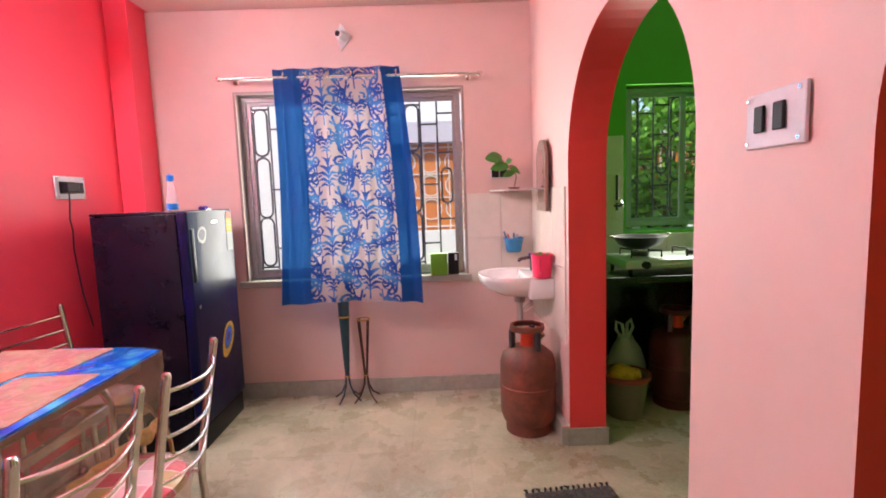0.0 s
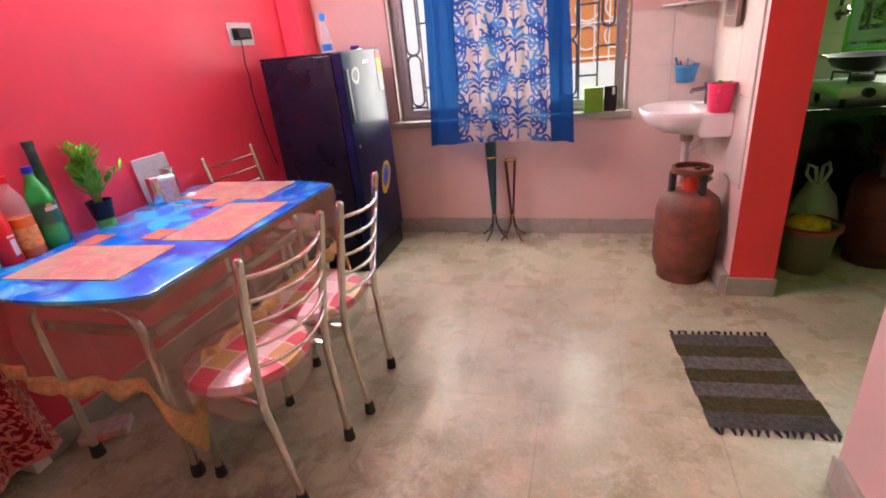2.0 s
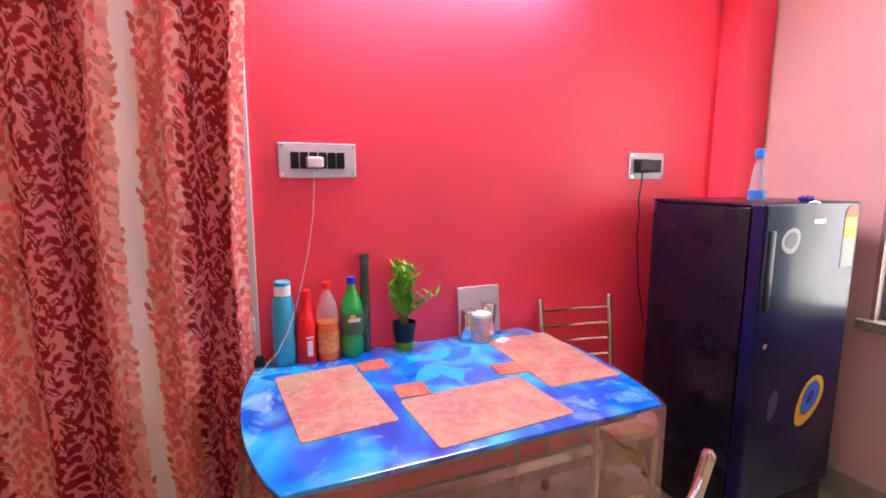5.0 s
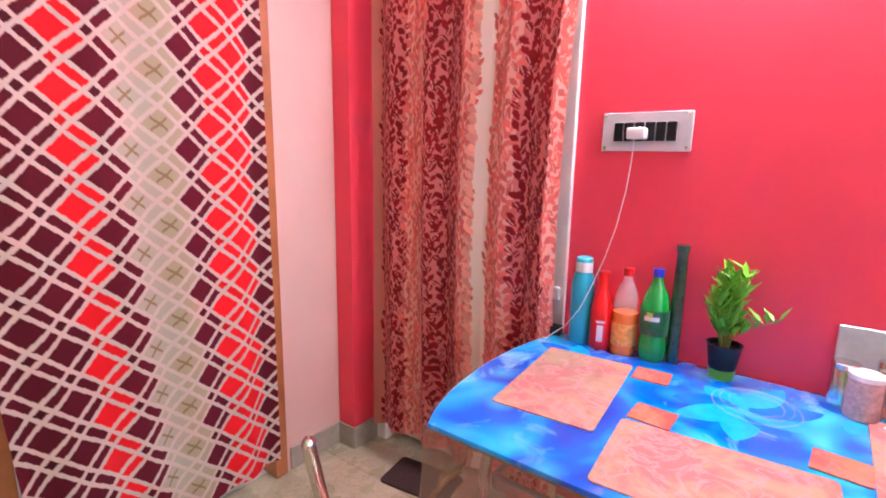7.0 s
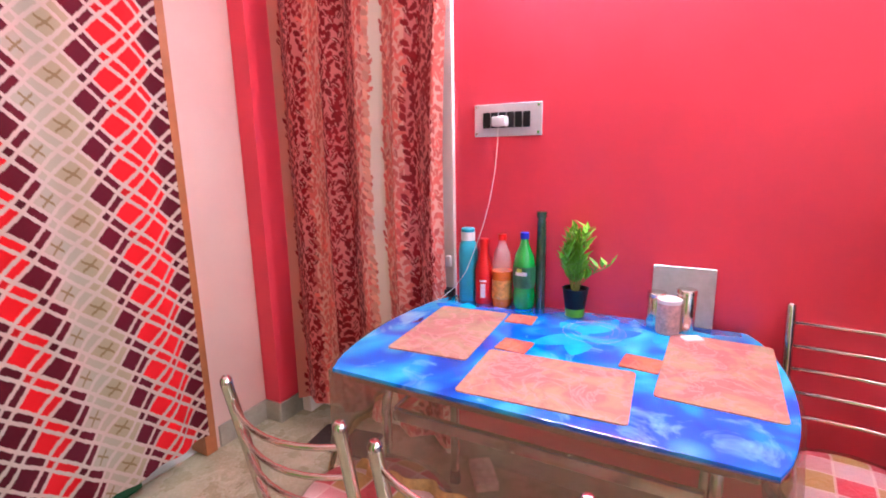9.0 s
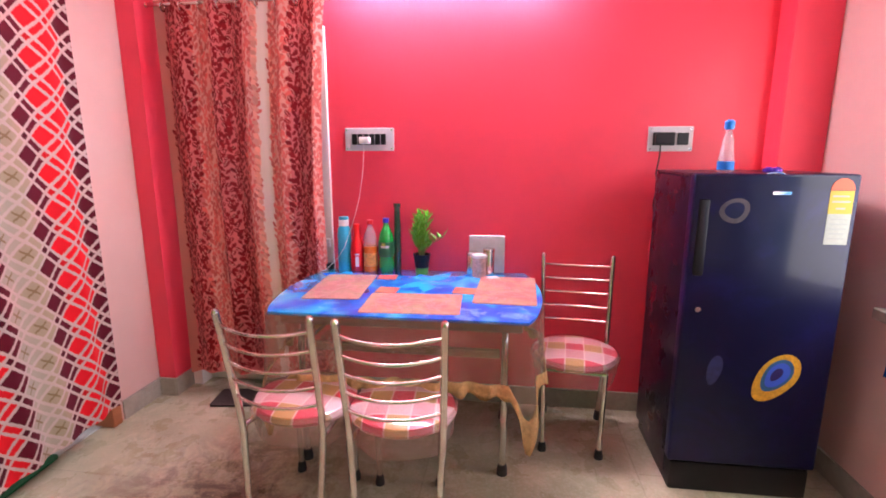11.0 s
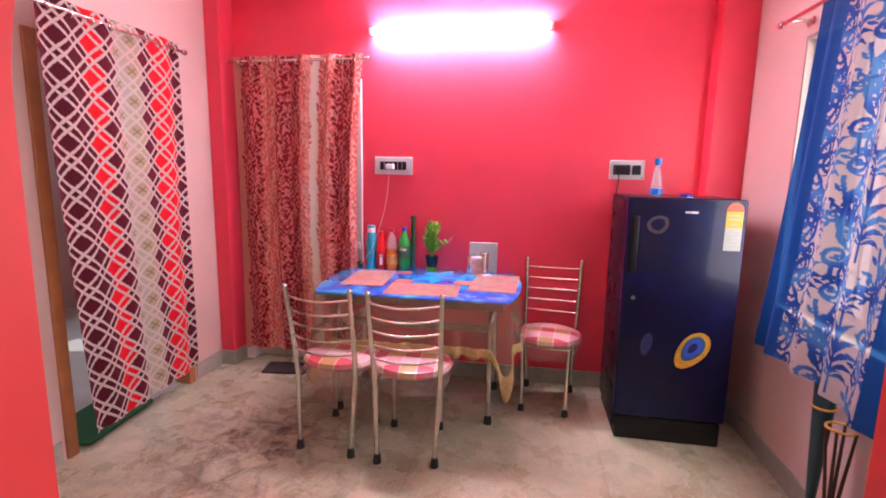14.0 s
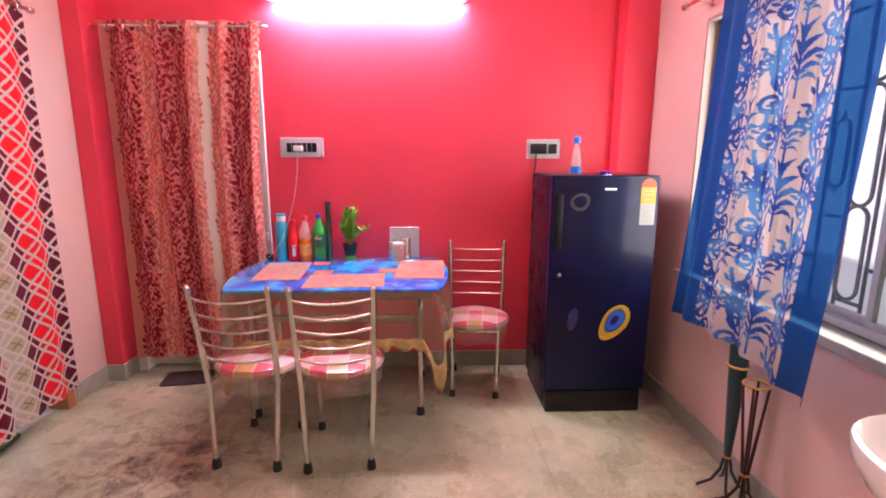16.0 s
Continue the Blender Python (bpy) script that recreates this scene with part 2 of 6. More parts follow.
def arch_wall():
    """The wall between dining room and kitchen: two round arches cut through, pink face, red reveals, green back."""
    y0, y1 = SY - 0.2, NY
    a = (1.675, 2.850, 1.52)
    b = (0.20, 1.147, 1.46)
    out = [(y0, 0)]
    for lo, hi, spring in (b, a):
        r, c = (hi - lo) / 2, (hi + lo) / 2
        out += [(lo, 0)] + [(c + r * math.cos(radians(180 - 180 * i / 32)), spring + r * math.sin(radians(180 - 180 * i / 32))) for i in range(33)] + [(hi, 0)]
    out += [(y1, 0), (y1, CEIL), (y0, CEIL)]
    bm = bmesh.new()
    f = [bm.verts.new((ex(y), y, z)) for y, z in out]
    g = [bm.verts.new((EX2 + 0.02 * (2.82 - y), y, z)) for y, z in out]
    n = len(out)
    front = bm.faces.new(f)
    back = bm.faces.new(g[::-1])
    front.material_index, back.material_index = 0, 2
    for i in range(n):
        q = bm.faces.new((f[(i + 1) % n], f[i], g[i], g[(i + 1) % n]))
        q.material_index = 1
    bmesh.ops.recalc_face_normals(bm, faces=bm.faces)
    bmesh.ops.triangulate(bm, faces=[front, back])
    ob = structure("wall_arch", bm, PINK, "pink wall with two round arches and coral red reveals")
    ob.data.materials.append(RED_REVEAL)
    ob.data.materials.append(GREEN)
    return ob


arch_wall()

# kitchen and back rooms close the place
wall_y("wall_kitchen_north", NY, NY + 0.25, EX, KX, CEIL, [KWIN], GREEN, "bright green painted kitchen wall with a window")
wall_x("wall_kitchen_east", KX, KX + 0.2, -2.4, NY + 0.25, CEIL, [], GREEN, "bright green painted kitchen wall")
wall_y("wall_kitchen_south", -0.2, 0.0, EX, KX, CEIL, [], GREEN, "bright green painted kitchen wall")
wall_y("wall_back_room", -2.4, -2.2, -3.2, KX, CEIL, [(-2.0, -1.2, 0.9, 1.95)], PINK, "pale wall of the room behind the curtain")
wall_x("wall_back_room_east", -0.36, -0.26, -2.2, 0.0, CEIL, [], PINK, "pale wall of the room behind the curtain")
wall_x("wall_back_room_west", -3.2, -3.0, -2.2, NY + 0.25, CEIL, [(-1.95, -1.1, 1.3, 2.5)], PINK, "pale wall of the side room")
wall_y("wall_side_room", NY, NY + 0.25, -3.0, WX - 0.2, CEIL, [], PINK, "pale wall of the side room")

structure("ceiling", box(-3.2, -2.4, CEIL, KX + 0.2, NY + 0.25, CEIL + 0.15), WHITE_CEIL, "pale painted plaster ceiling", category="ceiling")
structure("beam_west", box(WX, SY, BEAM, -1.65, NY, CEIL), RED, "coral red painted ceiling beam", category="beam")
structure("beam_north", box(-1.65, 3.485, BEAM, EX, NY, CEIL), PINK, "pale pink painted ceiling beam", category="beam")
structure("column_north_west", box(WX, 3.485, 0, -1.675, NY, BEAM), RED, "coral red painted corner column", category="column")
structure("column_south_west", box(WX, SY, 0, -1.65, 0.305, BEAM), RED, "coral red painted corner column", category="column")


def floor_material():
    m = mat("cast_mosaic_floor", (0.40, 0.36, 0.27), 0.28)
    nt = m.node_tree
    b = nt.nodes["Principled BSDF"]
    tc = nt.nodes.new("ShaderNodeTexCoord")

    def noise_tex(scale, detail, rough, dist=0.0):
        n = node(nt, "ShaderNodeTexNoise", Scale=scale, Detail=detail, Roughness=rough, Distortion=dist)
        nt.links.new(tc.outputs["Object"], n.inputs["Vector"])
        return n.outputs["Fac"]

    def ramp(src, a, b_, lo, hi):
        r = node(nt, "ShaderNodeMapRange")
        r.inputs[1].default_value, r.inputs[2].default_value, r.inputs[3].default_value, r.inputs[4].default_value = a, b_, lo, hi
        nt.links.new(src, r.inputs[0])
        return r.outputs[0]

    def mix(fac, a, c, blend="MIX"):
        x = nt.nodes.new("ShaderNodeMix")
        x.data_type, x.blend_type = "RGBA", blend
        if isinstance(fac, float):
            x.inputs[0].default_value = fac
        else:
            nt.links.new(fac, x.inputs[0])
        for i, v in ((6, a), (7, c)):
            if isinstance(v, tuple):
                x.inputs[i].default_value = (*v, 1)
            else:
                nt.links.new(v, x.inputs[i])
        return x.outputs[2]

    base = mix(ramp(noise_tex(2.2, 6, 0.6, 0.5), 0.35, 0.65, 0, 1), (0.295, 0.285, 0.175), (0.465, 0.455, 0.31))
    base = mix(ramp(noise_tex(9, 8, 0.7, 1.2), 0.5, 0.7, 0, 0.55), base, (0.60, 0.57, 0.44))
    base = mix(ramp(noise_tex(14, 8, 0.75, 0.6), 0.55, 0.75, 0, 0.5), base, (0.22, 0.19, 0.13))
    v = node(nt, "ShaderNodeTexVoronoi", Scale=70.0)
    nt.links.new(tc.outputs["Object"], v.inputs["Vector"])
    base = mix(ramp(v.outputs["Distance"], 0.1, 0.6, 0.25, 0.0), base, (0.6, 0.56, 0.48))
    bk = node(nt, "ShaderNodeTexBrick", Scale=1.0)
    bk.inputs["Color1"].default_value, bk.inputs["Color2"].default_value, bk.inputs["Mortar"].default_value = (1.05, 1.05, 1.04, 1), (0.95, 0.94, 0.93, 1), (0.86, 0.85, 0.83, 1)
    bk.inputs["Mortar Size"].default_value, bk.inputs["Brick Width"].default_value, bk.inputs["Row Height"].default_value = 0.004, 0.62, 0.95
    nt.links.new(tc.outputs["Object"], bk.inputs["Vector"])
    base = mix(1.0, base, bk.outputs["Color"], "MULTIPLY")
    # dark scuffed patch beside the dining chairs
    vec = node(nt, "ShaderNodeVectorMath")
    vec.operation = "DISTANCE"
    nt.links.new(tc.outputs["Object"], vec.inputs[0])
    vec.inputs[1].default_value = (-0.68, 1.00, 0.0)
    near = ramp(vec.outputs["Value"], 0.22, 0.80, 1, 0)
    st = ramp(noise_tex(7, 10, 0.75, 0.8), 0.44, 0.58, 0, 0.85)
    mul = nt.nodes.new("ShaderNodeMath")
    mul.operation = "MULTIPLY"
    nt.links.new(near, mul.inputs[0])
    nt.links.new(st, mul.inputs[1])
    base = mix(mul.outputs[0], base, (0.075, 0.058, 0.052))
    nt.links.new(base, b.inputs["Base Color"])
    nt.links.new(ramp(noise_tex(5, 6, 0.6), 0.3, 0.7, 0.18, 0.42), b.inputs["Roughness"])
    bp = node(nt, "ShaderNodeBump", Strength=0.05, Distance=0.01)
    nt.links.new(noise_tex(40, 3, 0.5), bp.inputs["Height"])
    nt.links.new(bp.outputs[0], b.inputs["Normal"])
    return m


FLOOR = floor_material()
MARBLE = mat("pale_marble", (0.55, 0.60, 0.58), 0.2, grain=0.05, scale=3, stain=0.35, stain_scale=3, stain_col=(0.4, 0.45, 0.43))
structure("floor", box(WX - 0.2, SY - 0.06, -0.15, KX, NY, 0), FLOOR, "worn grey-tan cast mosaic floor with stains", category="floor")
structure("floor_back_room", box(-3.0, -2.2, -0.15, EX, SY - 0.06, 0.006), MARBLE, "pale polished marble floor", category="floor")
structure("floor_side_room", box(-3.0, SY - 0.06, -0.15, WX - 0.2, NY, 0), FLOOR, "worn grey-tan cast mosaic floor", category="floor")


def skirting(name, x0, y0, x1, y1, z=0.11):
    structure(name, box(x0, y0, 0, x1, y1, z, 0.003, 1), SKIRT, "grey stone skirting", category="skirting")


T = 0.012
skirting("baseboard_north", -1.675, NY - T, EX, NY)
skirting("baseboard_west", WX, D3[1] + 0.05, WX + T, 3.485)
skirting("baseboard_column_north_west", -1.675, 3.475, -1.663, NY - T)
skirting("baseboard_column_south_west", WX, 0.305, -1.638, 0.317)
skirting("baseboard_column_south_side", -1.65, SY, -1.638, 0.305)
skirting("baseboard_south_corner", -1.638, SY, D1[0] - 0.045, SY + T)
skirting("baseboard_south_strip", D1[1] + 0.045, SY, D2[0] - 0.03, SY + T)
skirting("baseboard_south_end", D2[1] + 0.03, SY, EX, SY + T)
skirting("baseboard_arch_north", EX - T - 0.03, 2.850, EX + 0.01, NY - T)
skirting("baseboard_arch_north_end", EX - T, 2.838, EX2 + T, 2.850, 0.10)
skirting("baseboard_arch_middle", ex(1.45) - T - 0.006, 1.157, ex(1.45) + 0.02, 1.657)
skirting("baseboard_arch_middle_end", ex(1.65) - T, 1.657, 1.085 + T, 1.687, 0.10)
skirting("baseboard_arch_middle_south", ex(1.19) - T, 1.135, 1.094 + T, 1.157, 0.10)

# ---- tiled splashback behind the basin ----
def tile_field(name, along, face, spans, sign, label, size=0.30, rows=((0.78, 1.085), (1.085, 1.39))):
    """Tiles as single pieces on a wall; along 'x': on the north wall, 'y': on the arch wall."""
    a0, a1 = spans
    t = 0.009
    if along == "x":
        bm = box(a0, face - t * 0.5, rows[0][0], a1, face, rows[-1][1])
    else:
        bm = box(face - t * 0.5, a0, rows[0][0], face, a1, rows[-1][1])
    back = structure(name, bm, GROUT, label, category="tiles")
    if along == "y":
        # the arch wall runs two degrees out of square
        back.matrix_basis = Matrix.Translation((EX, 2.82, 0)) @ Matrix.Rotation(0.02, 4, "Z") @ Matrix.Translation((-EX, -2.82, 0))
    n = max(1, round((a1 - a0) / size))
    w = (a1 - a0) / n
    for lo, hi in rows:
        for i in range(n):
            p, q = a0 + i * w + 0.0012, a0 + (i + 1) * w - 0.0012
            if along == "x":
                b = box(p, face - t, lo + 0.0012, q, face - 0.001, hi - 0.0012, 0.0012, 1)
            else:
                b = box(face - t, p, lo + 0.0012, face - 0.001, q, hi - 0.0012, 0.0012, 1)
            part("tile", b, TILE, back, smooth=False)
    return back


tile_field("wall_tiles_north", "x", NY, (0.392, EX - 0.009), 1, "cream glazed wall tiles behind the basin")
tile_field("wall_tiles_east", "y", EX, (2.892, NY - 0.009), 1, "cream glazed wall tiles beside the basin", rows=((0.55, 0.97), (0.97, 1.405)))
tile_field("wall_tiles_kitchen", "x", NY, (EX2, 1.47), 1, "pale glazed kitchen wall tiles", rows=((0.88, 1.18), (1.18, 1.48), (1.48, 1.745)))
tile_field("wall_tiles_kitchen_sill", "x", NY, (1.47, KX), 1, "pale glazed kitchen wall tiles under the window", rows=((0.88, 1.07),))

# ---- windows ----
WALU = mat("grey_brown_window_frame", (0.36, 0.33, 0.31), 0.45, 0.2, grain=0.1, scale=30)

def oval(cx, cz, w, h, y, n=10):
    """Closed line of an upright stadium."""
    r = w / 2
    s = h / 2 - r
    pts = [(cx + r * math.cos(radians(a)), y, cz + s + r * math.sin(radians(a))) for a in [180 * i / n for i in range(n + 1)]]
    pts += [(cx + r * math.cos(radians(a)), y, cz - s + r * math.sin(radians(a))) for a in [180 + 180 * i / n for i in range(n + 1)]]
    return pts + [pts[0]]


KALU = mat("green_grey_window_frame", (0.34, 0.42, 0.38), 0.4, 0.3, grain=0.1, scale=30)


def window(name, x0, x1, z0, z1, label, sashes, iron, alu, ym=NY + 0.10, pitch=0.118):
    w = empty(name, Matrix(), label, "window", kind="structure")
    f = 0.032
    fr = bmesh.new()
    for a in ((x0, z0, x0 + f, z1), (x1 - f, z0, x1, z1), (x0 + f, z0, x1 - f, z0 + f), (x0 + f, z1 - f, x1 - f, z1)):
        box(a[0], ym - 0.035, a[1], a[2], ym + 0.035, a[3], 0.003, 1, fr)
    part("window_frame", fr, alu, w, "grey aluminium frame", False)
    n = sashes
    sw = (x1 - x0 - 2 * f) / n
    for i in range(n):
        a, b = x0 + f + i * sw, x0 + f + (i + 1) * sw
        yy = ym + (0.012 if i % 2 else -0.012)
        s = bmesh.new()
        g = 0.024
        for q in ((a, z0 + f, a + g, z1 - f), (b - g, z0 + f, b, z1 - f), (a + g, z0 + f, b - g, z0 + f + g), (a + g, z1 - f - g, b - g, z1 - f)):
            box(q[0], yy - 0.01, q[1], q[2], yy + 0.01, q[3], bm=s)
        so = part("sash", s, alu, w, "", False)
        p = part("pane", box(a + g, yy - 0.002, z0 + f + g, b - g, yy + 0.002, z1 - f - g), GLASS, so, "", False)
        p.visible_shadow = False
    y = ym + 0.075
    H = z1 - z0
    xs = [x0 + 0.03 + pitch * i for i in range(int((x1 - x0 - 0.03) / pitch) + 1)]
    for x in xs:
        part("grille_bar", tube([(x, y, z0), (x, y, z1)], 0.0065, 6), iron, w)
    # bays by turns: tall linked loops, rungs, a small pointed oval between rungs
    for i, x in enumerate(xs[:-1]):
        c = x + pitch / 2
        turn = i % 3
        rungs = ((0.05, 0.95), (0.16, 0.50, 0.84), (0.30, 0.68, 0.90))[turn]
        for fz in rungs:
            part("grille_rung", box(x, y - 0.005, z0 + fz * H - 0.006, x + pitch, y + 0.005, z0 + fz * H + 0.006), iron, w, "", False)
        if turn == 0:
            for fz, hh in ((0.20, 0.28), (0.51, 0.34), (0.82, 0.26)):
                part("grille_oval", tube(oval(c, z0 + fz * H, pitch * 0.80, hh * H, y - 0.014), 0.0075, 6, cap=False), iron, w)
        if turn == 2:
            part("grille_oval", tube(oval(c, z0 + 0.49 * H, pitch * 0.62, 0.20 * H, y - 0.014), 0.0075, 6, cap=False), iron, w)
            for d in (-1, 1):
                part("finial", tube([(c, y - 0.014, z0 + (0.49 + d * 0.10) * H), (c, y - 0.014, z0 + (0.49 + d * 0.128) * H)], 0.006, 6, radii=[0.008, 0.002]), iron, w)
    return w


window("window_dining", WIN[0] + 0.02, WIN[1] - 0.02, WIN[2] + 0.045, WIN[3] - 0.02, "aluminium sliding window with ornamental iron grille", 3, IRON, WALU)
KIRON = mat("green_painted_iron", (0.03, 0.05, 0.04), 0.45)
window("window_kitchen", KWIN[0] + 0.015, KWIN[1] - 0.015, KWIN[2] + 0.03, KWIN[3] - 0.015, "kitchen sliding window with ornamental iron grille", 3, KIRON, KALU, pitch=0.110)
structure("window_sill", box(WIN[0] - 0.045, NY - 0.035, 0.795, WIN[1] + 0.025, NY + 0.25, 0.838, 0.004, 1), SKIRT, "grey stone window sill", category="sill")
rim = bmesh.new()
for q in ((WIN[0] - 0.004, 0.838, WIN[0] + 0.012, WIN[3] + 0.004), (WIN[1] - 0.012, 0.838, WIN[1] + 0.004, WIN[3] + 0.004), (WIN[0] + 0.012, WIN[3] - 0.012, WIN[1] - 0.012, WIN[3] + 0.004)):
    box(q[0], NY - 0.004, q[1], q[2], NY + 0.066, q[3], bm=rim)
structure("window_surround", rim, FRAME_BROWN, "brownish painted window surround", category="window frame")

# ---- doors ----
def door_frame(name, lo, hi, z, face, axis, material, label, w=0.06, depth=0.10, out=0.014):
    bm = bmesh.new()
    for a, b, c, d in ((lo - w * 0.4, 0.0, lo + w * 0.6, z), (hi - w * 0.6, 0.0, hi + w * 0.4, z), (lo + w * 0.6, z - w, hi - w * 0.6, z)):
        if axis == "x":
            box(a, face - depth, b, c, face + out, d, 0.003, 1, bm)
        else:
            box(face - depth, a, b, face + out, c, d, 0.003, 1, bm)
    return structure(name, bm, material, label, category="door frame")


WHITE_PAINT = mat("white_gloss_paint", (0.74, 0.68, 0.64), 0.4, grain=0.05, scale=10)
door_frame("door_frame_south", D1[0], D1[1], 2.06, SY, "x", WOOD, "orange varnished wooden door frame")
door_frame("door_frame_west", D3[0], D3[1] + 0.02, 2.08, WX, "y", WHITE_PAINT, "white painted door frame", out=0.02)
door_frame("door_frame_entrance", D2[0], D2[1], 2.06, SY - 0.13, "x", DARKWOOD, "dark brown wooden door frame", w=0.07, depth=0.07, out=0.02)


def panel_door(name, x0, x1, y, z1, label):
    d = empty(name, pose(x0, y, 0), label, "door", kind="structure")
    w = x1 - x0
    part("leaf", box(0, -0.03, 0.01, w, 0.0, z1, 0.003, 1), DARKWOOD, d, "", False)
    for a, b in ((0.10, w / 2 - 0.04), (w / 2 + 0.04, w - 0.10)):
        for c, e in ((0.15, 0.85), (0.98, z1 - 0.15)):
            part("panel", box(a, -0.004, c, b, 0.014, e, 0.012, 2), DARKWOOD, d, "", False)
    part("bolt", tube([(0.03, 0.02, 1.38), (0.03, 0.02, 1.50)], 0.009, 8), IRON, d, "dark iron bolt")
    part("door_handle", tube([(0.07, 0.0, 1.25), (0.07, 0.045, 1.25), (0.07, 0.045, 1.38), (0.07, 0.0, 1.38)], 0.008, 8), IRON, d, "dark metal handle")
    return d


panel_door("door_entrance", D2[0] + 0.045, D2[1] - 0.045, SY - 0.15, 1.98, "closed dark polished wooden panel door")
d3 = empty("door_side", Matrix(), "closed white painted door behind the leaf curtain", "door", kind="structure")
part("leaf", box(WX - 0.10, D3[0] + 0.03, 0.01, WX - 0.065, D3[1] - 0.01, 2.03, 0.003, 1), WHITE_PAINT, d3, "", False)
part("latch", box(WX - 0.0, D3[1] + 0.005, 0.90, WX + 0.035, D3[1] + 0.03, 0.95, 0.006, 2), WHITE_PL, d3, "white plastic latch", False)

# ---- curtains ----
def cloth(name, m, width, height, folds, depth, step, colour, material, label, parent_name="curtain", wave=None, hem=None, gather=1.25, bunch=0.2):
    """A hanging pleated cloth in local x (width) and z (down from 0). colour(u, v): arrays of cloth metres -> rgb."""
    nu, nv = int(width * gather / step) + 1, int(height / step) + 1
    s = np.linspace(0, 1, nu)
    v = np.linspace(0, height, nv)
    S, V = np.meshgrid(s, v)
    ph = 2 * np.pi * folds * S
    grow = 0.75 + 0.25 * np.sin(3.1 * S * folds + 1.3)
    y = depth * grow * np.sin(ph + 0.25 * np.sin(1.7 * V + 5 * S)) * (0.75 + 0.25 * V / height)
    x = width * S + bunch * width / folds / (2 * np.pi) * np.sin(2 * ph)
    if wave:
        x, y = wave(S, V, x, y)
    z = -V + (hem(S) * V / height if hem else 0)
    co = np.stack([x, y, z + 0 * x], -1).reshape(-1, 3)
    idx = np.arange(nu * nv).reshape(nv, nu)
    f = np.stack([idx[:-1, :-1], idx[:-1, 1:], idx[1:, 1:], idx[1:, :-1]], -1).reshape(-1, 4)
    me = bpy.data.meshes.new(name)
    me.vertices.add(len(co))
    me.vertices.foreach_set("co", co.ravel())
    me.loops.add(f.size)
    me.loops.foreach_set("vertex_index", f.ravel())
    me.polygons.add(len(f))
    me.polygons.foreach_set("loop_start", np.arange(len(f)) * 4)
    me.update(calc_edges=True)
    me.polygons.foreach_set("use_smooth", np.ones(len(f), bool))
    col = np.ones((nu * nv, 4), np.float32)
    col[:, :3] = colour(S.ravel() * width * gather, V.ravel())
    at = me.color_attributes.new("dye", "FLOAT_COLOR", "POINT")
    at.data.foreach_set("color", col.ravel())
    me.materials.append(material)
    ob = new(name, me)
    ob.matrix_basis = m
    return ob


def cloth_mat(name, through_light, rough=0.75, sheer=0.0, sheen=0.03, spec=0.2):
    m = bpy.data.materials.new(name)
    m.use_nodes = True
    nt = m.node_tree
    b = nt.nodes["Principled BSDF"]
    a = nt.nodes.new("ShaderNodeAttribute")
    a.attribute_name = "dye"
    nt.links.new(a.outputs["Color"], b.inputs["Base Color"])
    b.inputs["Roughness"].default_value, b.inputs["Sheen Weight"].default_value = rough, sheen
    b.inputs["Specular IOR Level"].default_value = spec
    tc = nt.nodes.new("ShaderNodeTexCoord")
    w = node(nt, "ShaderNodeTexNoise", Scale=350.0, Detail=2.0)
    nt.links.new(tc.outputs["Object"], w.inputs["Vector"])
    bp = node(nt, "ShaderNodeBump", Strength=0.12, Distance=0.003)
    nt.links.new(w.outputs["Fac"], bp.inputs["Height"])
    nt.links.new(bp.outputs[0], b.inputs["Normal"])
    t = nt.nodes.new("ShaderNodeBsdfTranslucent")
    nt.links.new(a.outputs["Color"], t.inputs["Color"])
    mx = nt.nodes.new("ShaderNodeMixShader")
    mx.inputs[0].default_value = through_light
    nt.links.new(b.outputs[0], mx.inputs[1])
    nt.links.new(t.outputs[0], mx.inputs[2])
    out = nt.nodes["Material Output"]
    last = mx
    if sheer:
        tr = nt.nodes.new("ShaderNodeBsdfTransparent")
        gm = node(nt, "ShaderNodeGamma", Gamma=0.45)
        nt.links.new(a.outputs["Color"], gm.inputs["Color"])
        nt.links.new(gm.outputs[0], tr.inputs["Color"])
        mx2 = nt.nodes.new("ShaderNodeMixShader")
        mx2.inputs[0].default_value = sheer
        nt.links.new(mx.outputs[0], mx2.inputs[1])
        nt.links.new(tr.outputs[0], mx2.inputs[2])
        last = mx2
    nt.links.new(last.outputs[0], out.inputs["Surface"])
    return m


def paint(base, mask, col):
    base[mask] = col


